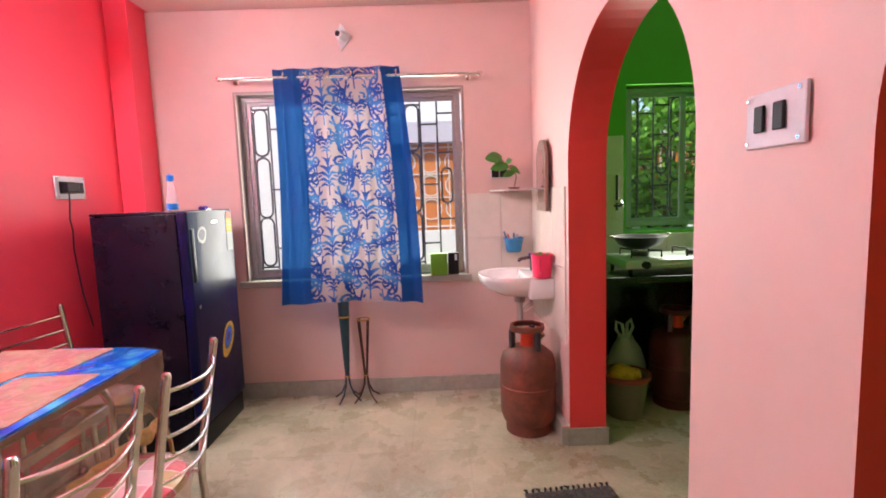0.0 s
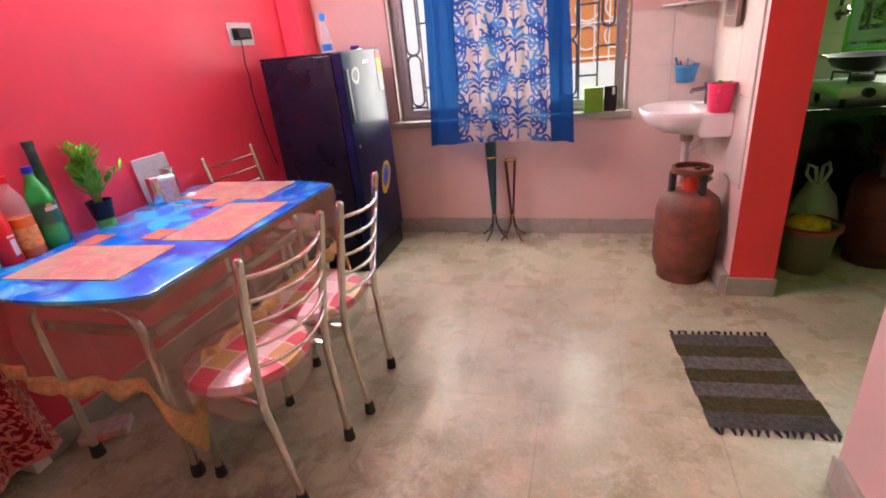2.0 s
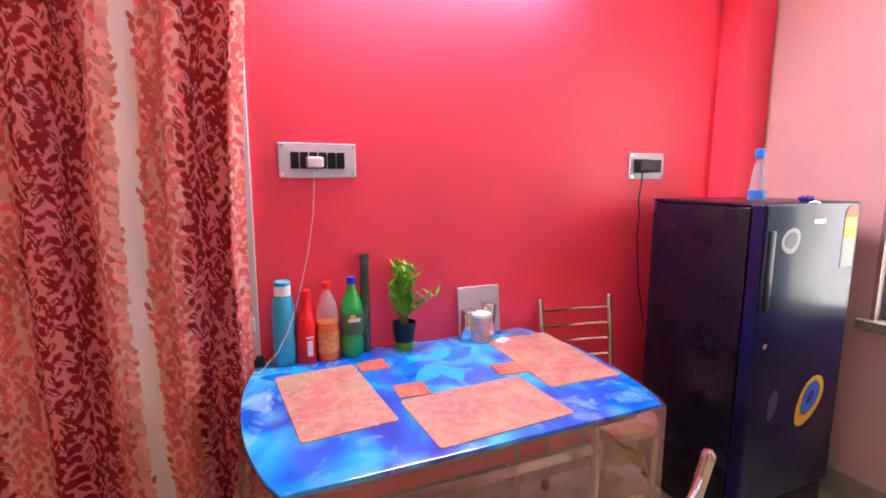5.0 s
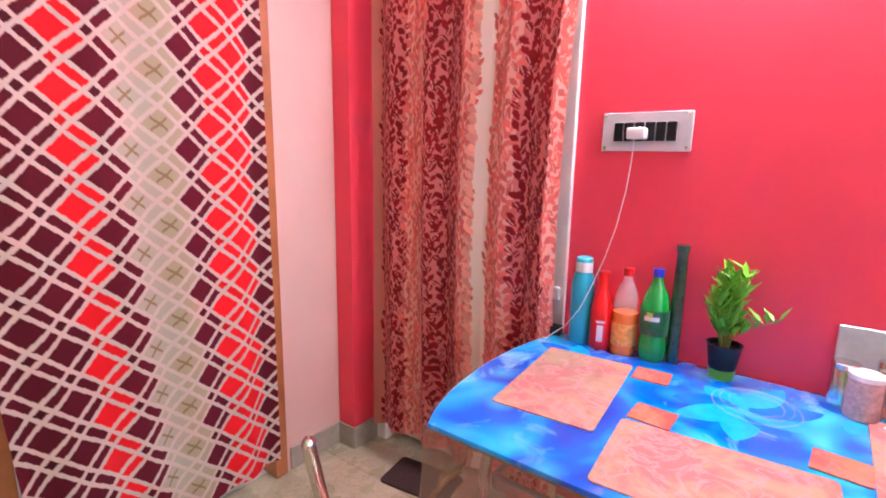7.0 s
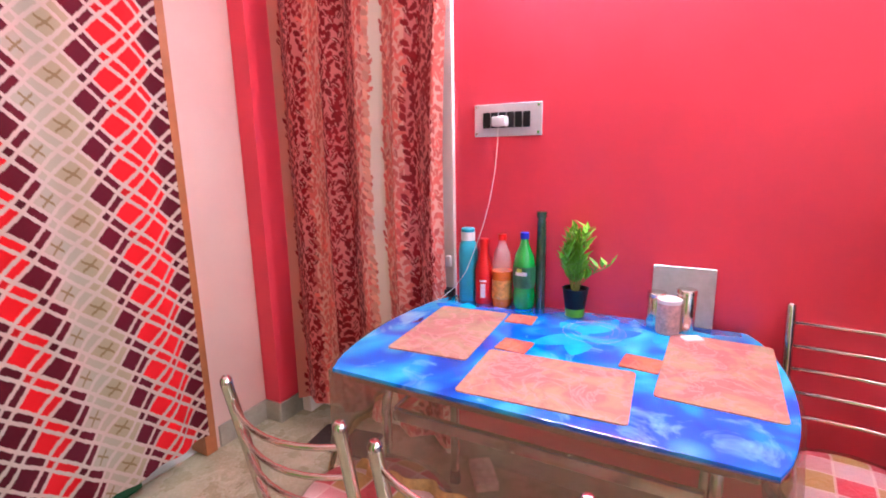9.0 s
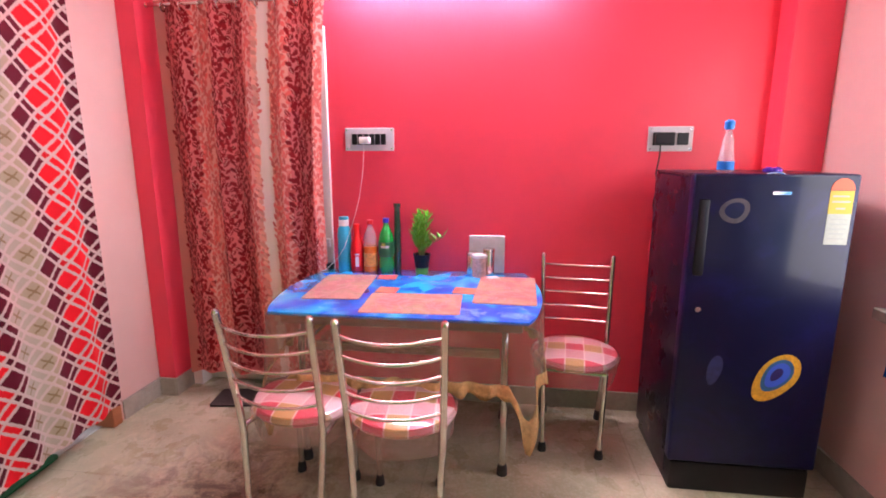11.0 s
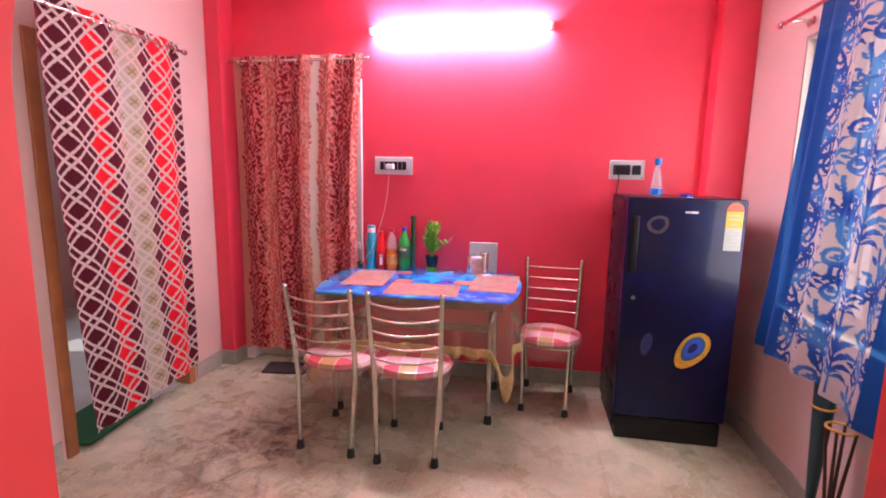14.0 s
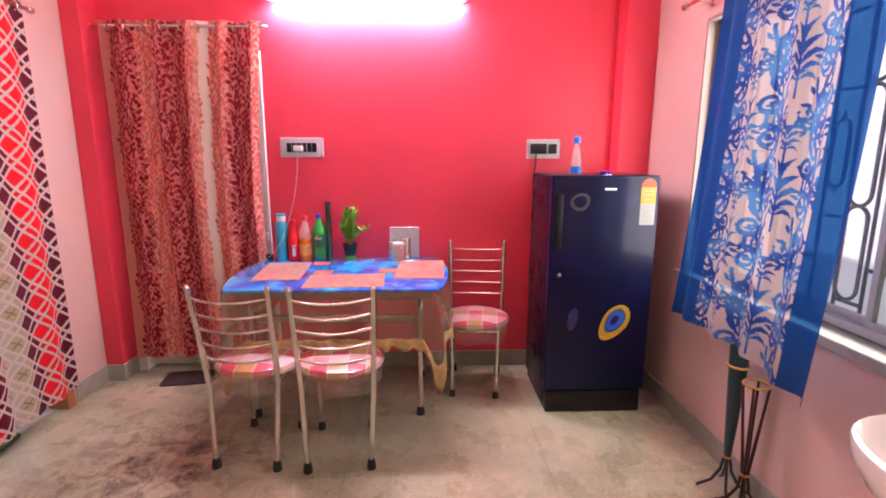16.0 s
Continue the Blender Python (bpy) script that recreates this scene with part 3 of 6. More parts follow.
def diamond_dye(u, v):
    """Stripes of maroon, red and cream, split by pairs of pale zigzag lines that cross into large and small diamonds."""
    W = u.max()
    stripe = np.array([0, 0, 0, 1, 2, 3, 3, 4, 5, 5, 6])
    cols = np.array([(0.085, 0.004, 0.012), (0.74, 0.008, 0.016), (0.11, 0.005, 0.016), (0.42, 0.395, 0.315), (0.11, 0.005, 0.018), (0.80, 0.010, 0.02), (0.10, 0.005, 0.016)])
    reach, shift, period, half = W / 21.0, W / 58.0, 0.160, 0.0066
    col = np.round(u / (2 * reach))
    slope = 4 * reach / period
    side = np.sign(u / (2 * reach) - col)
    across = np.full(u.shape, 9.0)
    home = np.floor(u / (2 * reach))
    small = np.zeros(u.shape, bool)
    for c in (col, col + side):
        # every second column hangs half a period lower
        f = (v / period + 0.5 * (c % 2)) % 1.0
        tri = 1 - 4 * np.abs(f - 0.5)
        edge = np.abs(shift + reach * tri)
        x = np.abs(u - 2 * reach * c)
        across = np.minimum(across, np.abs(x - edge) / math.sqrt(1 + slope * slope))
        inside = x < edge
        home = np.where(inside, c, home)
        small |= inside & (tri < -shift / reach)
    um = 2 * reach * home
    k = stripe[np.clip(home, 0, 10).astype(int)]
    out = cols[k]
    cream = k == 3
    out[small & (k != 3)] *= 0.72
    # sprigs of tan strokes on the cream stripe
    f = (v / period + 0.5 * (home % 2)) % 1.0
    leaf = cream & ~small & (np.abs(np.abs(f - 0.5) * period - 0.8 * np.abs(u - um)) < 0.005) & (np.abs(u - um) < 0.024)
    out[cream & (home % 2 == 0)] = (0.40, 0.355, 0.24)
    out[leaf] = (0.26, 0.20, 0.10)
    out[across < half] = (0.56, 0.47, 0.42)
    return out


def leaf_dye(u, v):
    """Bands of sprigs: maroon on rose, tan on sand and a plain pale stripe; every leaf set singly."""
    W, Hh = u.max(), v.max()
    nu = int((v == v[0]).sum())
    nv = u.size // nu
    step = Hh / (nv - 1)
    bands = [(0.0, 0.04, 0), (0.04, 0.21, 1), (0.21, 0.34, 2), (0.34, 0.53, 1), (0.53, 0.60, 2), (0.60, 0.68, 3), (0.68, 0.80, 2), (0.80, 0.95, 1), (0.95, 1.01, 2)]
    ground = {0: (0.60, 0.22, 0.17), 1: (0.68, 0.19, 0.185), 2: (0.80, 0.40, 0.33), 3: (0.92, 0.80, 0.70)}
    leaf = {0: (0.30, 0.03, 0.02), 1: (0.23, 0.005, 0.010), 2: (0.62, 0.13, 0.11), 3: (0.75, 0.34, 0.26)}
    U, V = u.reshape(nv, nu), v.reshape(nv, nu)
    out = np.zeros((nv, nu, 3))
    for a, b, k in bands:
        out[(U >= a * W) & (U < b * W)] = ground[k]
    rng = np.random.RandomState(11)
    for a, b, k in bands:
        if k == 0:
            continue
        wide = (b - a) * W
        stems = max(1, int(round(wide / 0.038)))
        for sx in range(stems):
            c0 = a * W + wide * (sx + 0.5) / stems
            y = rng.rand() * 0.04
            side = 1
            while y < Hh:
                cx = c0 + 0.010 * math.sin(y * 14 + sx * 2 + a * 9) + 0.016 * (rng.rand() - 0.5)
                ln, wd = 0.030 + 0.020 * rng.rand(), 0.0078 + 0.005 * rng.rand()
                an = side * (0.2 + 0.75 * rng.rand())
                if k == 3:
                    cx = (a * W if side < 0 else b * W) + rng.rand() * 0.01
                mx, my = cx + math.sin(an) * ln * 0.5, y - math.cos(an) * ln * 0.5
                r0, r1 = int(max(0, (my - ln * 0.6) / step)), int(min(nv, (my + ln * 0.6) / step + 2))
                c_lo, c_hi = int(max(0, (mx - ln * 0.6) / W * (nu - 1))), int(min(nu, (mx + ln * 0.6) / W * (nu - 1) + 2))
                if r1 > r0 and c_hi > c_lo:
                    px, py = U[r0:r1, c_lo:c_hi] - mx, V[r0:r1, c_lo:c_hi] - my
                    al = (px * math.sin(an) - py * math.cos(an)) / (ln / 2)
                    ac = px * math.cos(an) + py * math.sin(an)
                    m = (np.abs(al) < 1) & (np.abs(ac) < wd * (1 - al * al) * (1 + 0.3 * al))
                    if k == 1 and rng.rand() < 0.25:
                        m &= np.abs(ac) > 0.0022
                    blk = out[r0:r1, c_lo:c_hi]
                    tint = 0.85 + 0.5 * rng.rand()
                    blk[m] = np.array(leaf[k]) * tint
                    if rng.rand() < 0.22:
                        vein = m & (np.abs(ac + 0.25 * wd) < 0.0016) & (al > -0.5)
                        blk[vein] = np.array(ground[2]) * 0.9
                side = -side
                y += 0.014 + 0.008 * rng.rand()
    return out.reshape(-1, 3)


def damask_dye(u, v):
    """Plain blue borders, and a cream middle with large blue scrolls and palmettes in half-drop."""
    W = u.max()
    out = np.tile((0.002, 0.040, 0.20), (u.size, 1))
    lo, hi = 0.215 * W, 0.86 * W
    mid = (u > lo) & (u < hi)
    uu, vv = u[mid] - lo, v[mid]
    g = np.tile((0.42, 0.335, 0.335), (mid.sum(), 1))
    K = 1.42
    PW, PH = (hi - lo) * 0.84, 0.455
    m1 = np.zeros(len(uu), bool)

    def fan(ax, cy, oy, sc, flip):
        m = np.zeros(len(ax), bool)
        for ang, ln, wd, o in ((0, 0.084, 0.010, -0.052), (0.42, 0.074, 0.0085, -0.034), (0.80, 0.066, 0.008, -0.014), (1.12, 0.060, 0.0075, 0.004), (1.42, 0.050, 0.007, 0.022), (1.75, 0.040, 0.006, 0.038), (0.7, 0.036, 0.006, 0.046)):
            px, py = ax / sc, flip * (cy - oy) / sc - o
            rx, ry = px * math.cos(ang) + py * math.sin(ang), px * math.sin(ang) - py * math.cos(ang)
            t = np.clip(ry / ln, 0, 1)
            m |= (ry > 0) & (ry < ln) & (np.abs(rx + 0.014 * np.sin(t * 3.1)) < wd * np.sin(np.pi * t ** 0.8))
        return m

    for half in (0, 1):
        cx = ((uu + half * PW / 2 + PW * 0.22) % PW - PW / 2) / K
        cy = ((vv + half * PH / 2) % PH - PH / 2) / K
        ax = np.abs(cx)
        m1 |= fan(ax, cy, 0.020, 1.0, 1) | fan(ax, cy, -0.125, 0.66, 1)
        m1 |= (ax < 0.003) & (cy > -0.12) & (cy < 0.10)
        # bold tapering C-scrolls round each palmette, and hooked leaves on their backs
        for sx, sy, r0, a0, a1, wd in ((0.078, 0.045, 0.050, -2.4, 1.4, 0.0052), (0.060, -0.075, 0.042, -1.2, 2.6, 0.0048), (0.100, -0.020, 0.034, 1.0, 4.6, 0.0042), (0.040, 0.135, 0.034, -0.4, 3.2, 0.0042), (0.105, 0.120, 0.030, 2.0, 5.6, 0.0040), (0.098, -0.125, 0.032, -2.2, 1.6, 0.0042), (0.034, -0.172, 0.026, 0.2, 3.6, 0.0036)):
            dx, dy = ax - sx, cy - sy
            rr = np.hypot(dx, dy)
            t = ((np.arctan2(dy, dx) - a0) % (2 * np.pi)) / (a1 - a0)
            m1 |= (t < 1) & (np.abs(rr - r0 * (1 - 0.3 * t)) < wd * np.sin(np.pi * np.clip(t, 0, 1)) ** 0.7)
            for e in (a0, a1):
                rad = r0 * (1.0 if e == a0 else 0.7)
                m1 |= np.hypot(dx - rad * math.cos(e), dy - rad * math.sin(e)) < wd * 0.8
        # tapering vine that sways round the palmette, with barbs
        ph = cy / (PH / K) * 2 * np.pi
        for off, amp, shift, th in ((0.078, 0.026, 0.0, 0.0062), (0.115, 0.016, 2.2, 0.0045)):
            line = off + amp * np.cos(ph + shift)
            m1 |= np.abs(ax - line) < th * (0.35 + 0.65 * np.abs(np.sin(ph * 0.5 + shift))) * (np.sin(ph * 1.5 + shift) > -0.75)
        for sx, sy, r0, ph0, fl in ((0.070, 0.115, 0.036, 0.3, 1), (0.062, -0.060, 0.030, 3.4, -1), (0.105, 0.020, 0.024, 1.6, 1), (0.028, 0.160, 0.020, 4.0, -1), (0.112, -0.130, 0.024, 2.0, 1), (0.045, -0.165, 0.022, 0.8, 1), (0.118, 0.165, 0.018, 3.0, -1)):
            dx, dy = ax - sx, (cy - sy) * fl
            rr = np.hypot(dx, dy)
            th = (np.arctan2(dy, dx) - ph0) % (2 * np.pi)
            for w in (0, 1):
                t = (th + 2 * np.pi * w) / (2 * np.pi * 1.45)
                rad = r0 * (0.14 + 0.86 * t)
                m1 |= (t < 1) & (np.abs(rr - rad) < 0.0018 + 0.011 * t * (1 - t) * (1 + 0.6 * t))
            m1 |= rr < 0.0055
            for q in range(4):
                a2 = ph0 + 1.0 + 0.8 * q
                lx, ly = dx - r0 * 0.95 * math.cos(a2), dy - r0 * 0.95 * math.sin(a2)
                c, s_ = math.cos(a2 + 0.7), math.sin(a2 + 0.7)
                rx, ry = lx * c + ly * s_, -lx * s_ + ly * c
                m1 |= (np.abs(rx - 0.010) < 0.013) & (np.abs(ry + 0.2 * (rx - 0.010)) < 0.0052 * (1 - ((rx - 0.010) / 0.013) ** 2))
    shade = 0.5 + 0.5 * np.sin(uu * 23 + 4 * np.sin(vv * 11))
    ink = np.stack([0.005 + 0.030 * shade ** 2, 0.035 + 0.11 * shade ** 2, 0.20 + 0.16 * shade], -1)
    g[m1] = ink[m1]
    out[mid] = g
    return out


def curtain(name, m, width, height, folds, depth, step, dye, material, label, rod, rings, hem=None, wave=None, gather=1.25, bunch=0.2):
    """A curtain is a thing: cloth, eyelets; its rod is a thing of its own."""
    root = empty(name, m, label, "curtain")
    c = cloth("cloth", Matrix(), width, height, folds, depth, step, dye, material, label, wave=wave, hem=hem, gather=gather, bunch=bunch)
    c.parent = root
    for i in range(rings):
        x = width * (i + 0.5) / rings
        b = bmesh.new()
        tube([(x, 0.022 * math.cos(a), -0.045 + 0.022 * math.sin(a)) for a in [2 * math.pi * k / 14 for k in range(15)]], 0.0045, 6, b, cap=False)
        part("eyelet", b, STEEL, root, "metal eyelet ring")
    return root


def curtain_rod(p, q, wall, label):
    """Rod between p and q with end knobs and brackets back to the wall (offset vector)."""
    p, q, wall = Vector(p), Vector(q), Vector(wall)
    d = (q - p).normalized()
    r = empty("curtain_rod", Matrix.Translation(p), label, "curtain rod")
    part("rod", tube([(0, 0, 0), q - p], 0.010, 12), STEEL, r)
    for c, s in ((Vector((0, 0, 0)), -1), (q - p, 1)):
        part("end_knob", tube([c, c + d * s * 0.012, c + d * s * 0.03, c + d * s * 0.04], 0.015, 12, radii=[0.011, 0.018, 0.016, 0.006]), STEEL, r)
        e = c - d * s * 0.05
        part("bracket", tube([e, e + wall * 0.96, e + wall], 0.01, 8, radii=[0.008, 0.008, 0.02]), STEEL, r)
    return r


DAMASK = cloth_mat("damask_curtain_cloth", 0.16, sheer=0.34)
LEAFCLOTH = cloth_mat("leaf_curtain_cloth", 0.10, rough=0.6, sheen=0.12)
DIACLOTH = cloth_mat("diamond_curtain_cloth", 0.12, sheer=0.04)

curtain_rod((-1.165, 3.58, 2.175), (0.475, 3.58, 2.160), (0, 0.10, 0), "steel curtain rod over the window")
curtain("window_curtain", pose(-0.842, 3.58, 2.225), 0.868, 1.525, 4.5, 0.028, 0.0032, damask_dye, DAMASK, "blue curtain with cream middle and blue scroll pattern", None, 6, hem=lambda s: 0.015 * np.sin(3 * s), wave=lambda S, V, x, y: (x * (0.94 + 0.10 * V / 1.525) + 0.02 * np.sin(V * 2) + (-0.01 + 0.025 * S) * V / 1.5 * 1.0, y - (0.09 + 0.02 * (1 - S) + 0.09 * S ** 3) * V / 1.525), gather=1.06)
curtain_rod((-1.255, 0.32, 2.150), (-0.28, 0.32, 2.150), (0, -0.12, 0), "steel curtain rod over the doorway")
curtain("door_curtain", pose(-0.352, 0.32, 2.190, 0, 0, 180), 0.875, 2.10, 4.5, 0.016, 0.0034, diamond_dye, DIACLOTH, "door curtain with maroon, red and cream diamonds", None, 8, hem=lambda s: 0.02 + 0.06 * s, wave=lambda S, V, x, y: (x + 0.10 * (1 - S) * (V / 2.1) ** 1.3, y), gather=1.1, bunch=0.05)
curtain_rod((-1.745, 0.31, 2.20), (-1.745, 1.30, 2.20), (-0.07, 0, 0), "steel curtain rod over the side doorway")
curtain("leaf_curtain", pose(-1.745, 0.345, 2.232, 0, 0, 90), 0.955, 2.13, 5.0, 0.036, 0.0038, leaf_dye, LEAFCLOTH, "rose and maroon leaf-patterned door curtain", None, 9, hem=lambda s: 0.02 * np.sin(5 * s), wave=lambda S, V, x, y: (x * (1 - 0.062 * np.sin(np.pi * V / 2.13) ** 0.8), y))

# ---- tube light ----
TUBE = mat("lit_tube", (1.0, 0.86, 1.0), 0.4, emit=185)
tl = empty("tube_light", pose(WX, 1.937, 2.372), "lit white LED tube light on the red wall", "tube light")
part("housing", box(0, -0.59, -0.012, 0.03, 0.59, 0.03, 0.004, 1), WHITE_PL, tl, "white housing", False)
part("tube", tube([(0.045, -0.575, 0.005), (0.045, 0.575, 0.005)], 0.020, 14), TUBE, tl, "glowing white tube")
for s in (-1, 1):
    part("end_cap", tube([(0.045, s * 0.575, 0.005), (0.045, s * 0.60, 0.005)], 0.022, 14), WHITE_PL, tl)

# ---- dining table ----
def table_top_material():
    m = mat("blue_printed_glass", (0.02, 0.2, 0.7), 0.08, coat=0.6)
    nt = m.node_tree
    b = nt.nodes["Principled BSDF"]
    tc = nt.nodes.new("ShaderNodeTexCoord")
    n = node(nt, "ShaderNodeTexNoise", Scale=3.0, Detail=2.0, Distortion=1.4)
    nt.links.new(tc.outputs["Object"], n.inputs["Vector"])
    cr = nt.nodes.new("ShaderNodeValToRGB")
    cr.color_ramp.elements[0].position, cr.color_ramp.elements[0].color = 0.30, (0.004, 0.02, 0.30, 1)
    cr.color_ramp.elements[1].position, cr.color_ramp.elements[1].color = 0.70, (0.03, 0.58, 0.88, 1)
    e = cr.color_ramp.elements.new(0.48)
    e.color = (0.001, 0.12, 0.70, 1)
    e = cr.color_ramp.elements.new(0.58)
    e.color = (0.001, 0.30, 0.86, 1)
    nt.links.new(n.outputs["Fac"], cr.inputs[0])
    v = node(nt, "ShaderNodeTexVoronoi", Scale=7.0, Randomness=1.0)
    v.feature = "SMOOTH_F1"
    nt.links.new(tc.outputs["Object"], v.inputs["Vector"])
    mr = node(nt, "ShaderNodeMapRange")
    mr.inputs[1].default_value, mr.inputs[2].default_value, mr.inputs[3].default_value, mr.inputs[4].default_value = 0.05, 0.35, 0.6, 0.0
    nt.links.new(v.outputs["Distance"], mr.inputs[0])
    mx = nt.nodes.new("ShaderNodeMix")
    mx.data_type = "RGBA"
    nt.links.new(mr.outputs[0], mx.inputs[0])
    nt.links.new(cr.outputs[0], mx.inputs[6])
    mx.inputs[7].default_value = (0.05, 0.52, 0.82, 1)
    n2 = node(nt, "ShaderNodeTexNoise", Scale=6.5, Detail=5.0, Roughness=0.6, Distortion=0.8)
    nt.links.new(tc.outputs["Object"], n2.inputs["Vector"])
    m2 = node(nt, "ShaderNodeMapRange")
    m2.inputs[1].default_value, m2.inputs[2].default_value, m2.inputs[3].default_value, m2.inputs[4].default_value = 0.56, 0.74, 0.0, 0.9
    nt.links.new(n2.outputs["Fac"], m2.inputs[0])
    m3 = nt.nodes.new("ShaderNodeMix")
    m3.data_type = "RGBA"
    nt.links.new(m2.outputs[0], m3.inputs[0])
    nt.links.new(mx.outputs[2], m3.inputs[6])
    m3.inputs[7].default_value = (0.22, 0.70, 0.86, 1)
    nt.links.new(m3.outputs[2], b.inputs["Base Color"])
    return m


TABLETOP = table_top_material()
TX0, TX1, TY0, TY1, TZ = -1.795, -1.0, 1.265, 2.335, 0.78


def bowed_outline(x0, x1, y0, y1, bow, n=14, corner=0.06):
    """Long straight sides, ends bowed outwards, corners rounded."""
    pts = []
    for i in range(n + 1):
        s = i / n
        x = x0 + (x1 - x0) * s
        pts.append((x, y0 - bow * (1 - (2 * s - 1) ** 2) ** 0.8))
    for i in range(n + 1):
        s = i / n
        x = x1 + (x0 - x1) * s
        pts.append((x, y1 + bow * (1 - (2 * s - 1) ** 2) ** 0.8))
    return pts


table = empty("dining_table", Matrix(), "dining table with blue flower-printed glass top and steel legs", "table")
part("tabletop", prism(bowed_outline(TX0, TX1, TY0, TY1, 0.075), TZ - 0.016, TZ, 0.004), TABLETOP, table, "blue printed glass top")
def petal(cx, cy, ang, ln, w, material, z):
    """A printed petal on the glass, as thin as a film of paint."""
    n = 12
    pts = [(ln * t, w * math.sin(math.pi * t) ** 0.7 * (1 - 0.3 * t)) for t in [q / n for q in range(n + 1)]]
    line = pts + [(x, -y) for x, y in pts[-2:0:-1]]
    c, d = math.cos(radians(ang)), math.sin(radians(ang))
    return part("printed_petal", prism([(cx + x * c - y * d, cy + x * d + y * c) for x, y in line], TZ - 0.001, z), material, table, "", False)


PETAL = [mat("petal_cyan", (0.01, 0.36, 0.70), 0.12, grain=0.3, scale=9), mat("petal_blue", (0.002, 0.15, 0.66), 0.12, grain=0.3, scale=9), mat("petal_deep", (0.05, 0.05, 0.55), 0.12, grain=0.3, scale=9)]
for i, (cx, cy, n, ln, w, m0) in enumerate(((-1.56, 1.86, 9, 0.20, 0.050, 0), (-1.60, 1.40, 6, 0.16, 0.04, 1), (-1.70, 2.12, 6, 0.12, 0.035, 1))):
    for k in range(n):
        petal(cx + 0.012 * math.cos(k * 2.4), cy + 0.012 * math.sin(k * 2.4), 360 * k / n + 17 * i + 8 * math.sin(k * 3), min(ln * (0.85 + 0.15 * math.sin(k * 5 + i)), 0.95), w, PETAL[(m0 + k) % 2 if m0 < 2 else 2 - k % 2], TZ + 0.0004 + 0.0001 * ((k + i) % 5))
apron = bmesh.new()
box(TX0 + 0.07, TY0 + 0.02, TZ - 0.075, TX1 - 0.07, TY1 - 0.02, TZ - 0.016, 0.004, 1, apron)
part("apron", apron, mat("brown_board", (0.20, 0.11, 0.07), 0.5, grain=0.2), table, "", False)
LEGS = [(-1.165, 2.245), (-1.165, 1.33), (-1.64, 2.245), (-1.64, 1.33)]
for x, y in LEGS:
    # each end is a bent pipe: two legs joined across under the top by rounded corners
    d = -1 if x > -1.4 else 1
    pts = [(x, y, 0.03), (x, y, 0.30), (x, y, 0.58)] + [(x + d * 0.10 * (1 - math.cos(radians(a))), y, 0.58 + 0.10 * math.sin(radians(a))) for a in (15, 30, 45, 60, 75, 90)]
    lg = part("leg", tube(pts, 0.016, 12), STEEL, table)
    part("rubber_foot", lathe([(0.0, 0), (0.024, 0), (0.024, 0.02), (0.019, 0.05), (0.0, 0.05)], 14, x=x, y=y), RUBBER, lg)
for y in (1.33, 2.245):
    part("leg_brace", tube([(-1.265, y, 0.68), (-1.54, y, 0.68)], 0.016, 10), STEEL, table)
part("stretcher", box(-1.64, 1.35, 0.555, -1.165, 1.37, 0.595, 0.004, 1), STEEL, table, "", False)
part("stretcher", box(-1.175, 1.36, 0.555, -1.155, 2.225, 0.595, 0.004, 1), STEEL, table, "", False)

# clear plastic cover hanging over the table's edge, with a yellow lace hem
PLASTIC = mat("clear_plastic_cover", (0.44, 0.29, 0.21), 0.14, alpha=0.42, grain=0.15, scale=7)
LACE = mat("yellow_lace", (0.50, 0.31, 0.12), 0.7, grain=0.3, scale=45, bump=0.4, bump_scale=120)


def cover_skirt():
    c = empty("table_cover", Matrix(), "clear plastic table cover with yellow scalloped hem", "table cover")
    line = [p for p in bowed_outline(TX0 + 0.02, TX1 + 0.006, TY0 - 0.004, TY1 + 0.004, 0.075, 18)]
    # drop the side along the wall: run from the wall's south end round to its north end
    dense = []
    for a, b in zip(line, line[1:]):
        n = max(1, int(math.dist(a, b) / 0.015))
        dense += [(a[0] + (b[0] - a[0]) * i / n, a[1] + (b[1] - a[1]) * i / n) for i in range(n)]
    dense.append(line[-1])
    sheet, hem = bmesh.new(), bmesh.new()
    rows, hrows = [], []
    L = len(dense)
    for i, (x, y) in enumerate(dense):
        cx, cy = -1.4, 1.78
        d = Vector((x - cx, (y - cy))).normalized()
        corner = max(0, 1 - min(math.dist((x, y), (TX1, TY0)), math.dist((x, y), (TX1, TY1))) / 0.085)
        drop = 0.27 + 0.16 * corner ** 0.8
        fold = 0.012 * math.sin(i * 0.9) + 0.01 * math.sin(i * 0.37 + 1)
        rows.append([sheet.verts.new((x + d.x * (0.004 + (fold + 0.02 * corner) * k / 6), y + d.y * (0.004 + (fold + 0.02 * corner) * k / 6), TZ - 0.004 - drop * k / 6)) for k in range(7)])
        f = fold + 0.02 * corner
        hl = 0.055 + 0.012 * math.sin(i * 1.1) + 0.10 * corner
        hrows.append([hem.verts.new((x + d.x * (0.007 + f + 0.004 * k), y + d.y * (0.007 + f + 0.004 * k), TZ - drop + 0.01 - hl * k / 3)) for k in range(4)])
    for rr, bm in ((rows, sheet), (hrows, hem)):
        for a, b in zip(rr, rr[1:]):
            for k in range(len(a) - 1):
                bm.faces.new((a[k], b[k], b[k + 1], a[k + 1]))
    s = part("plastic_sheet", sheet, PLASTIC, c)
    s.visible_shadow = False
    h = part("lace_hem", hem, LACE, c, "yellow scalloped hem")
    so = h.modifiers.new("thickness", "SOLIDIFY")
    so.thickness = 0.002
    return c


cover_skirt()

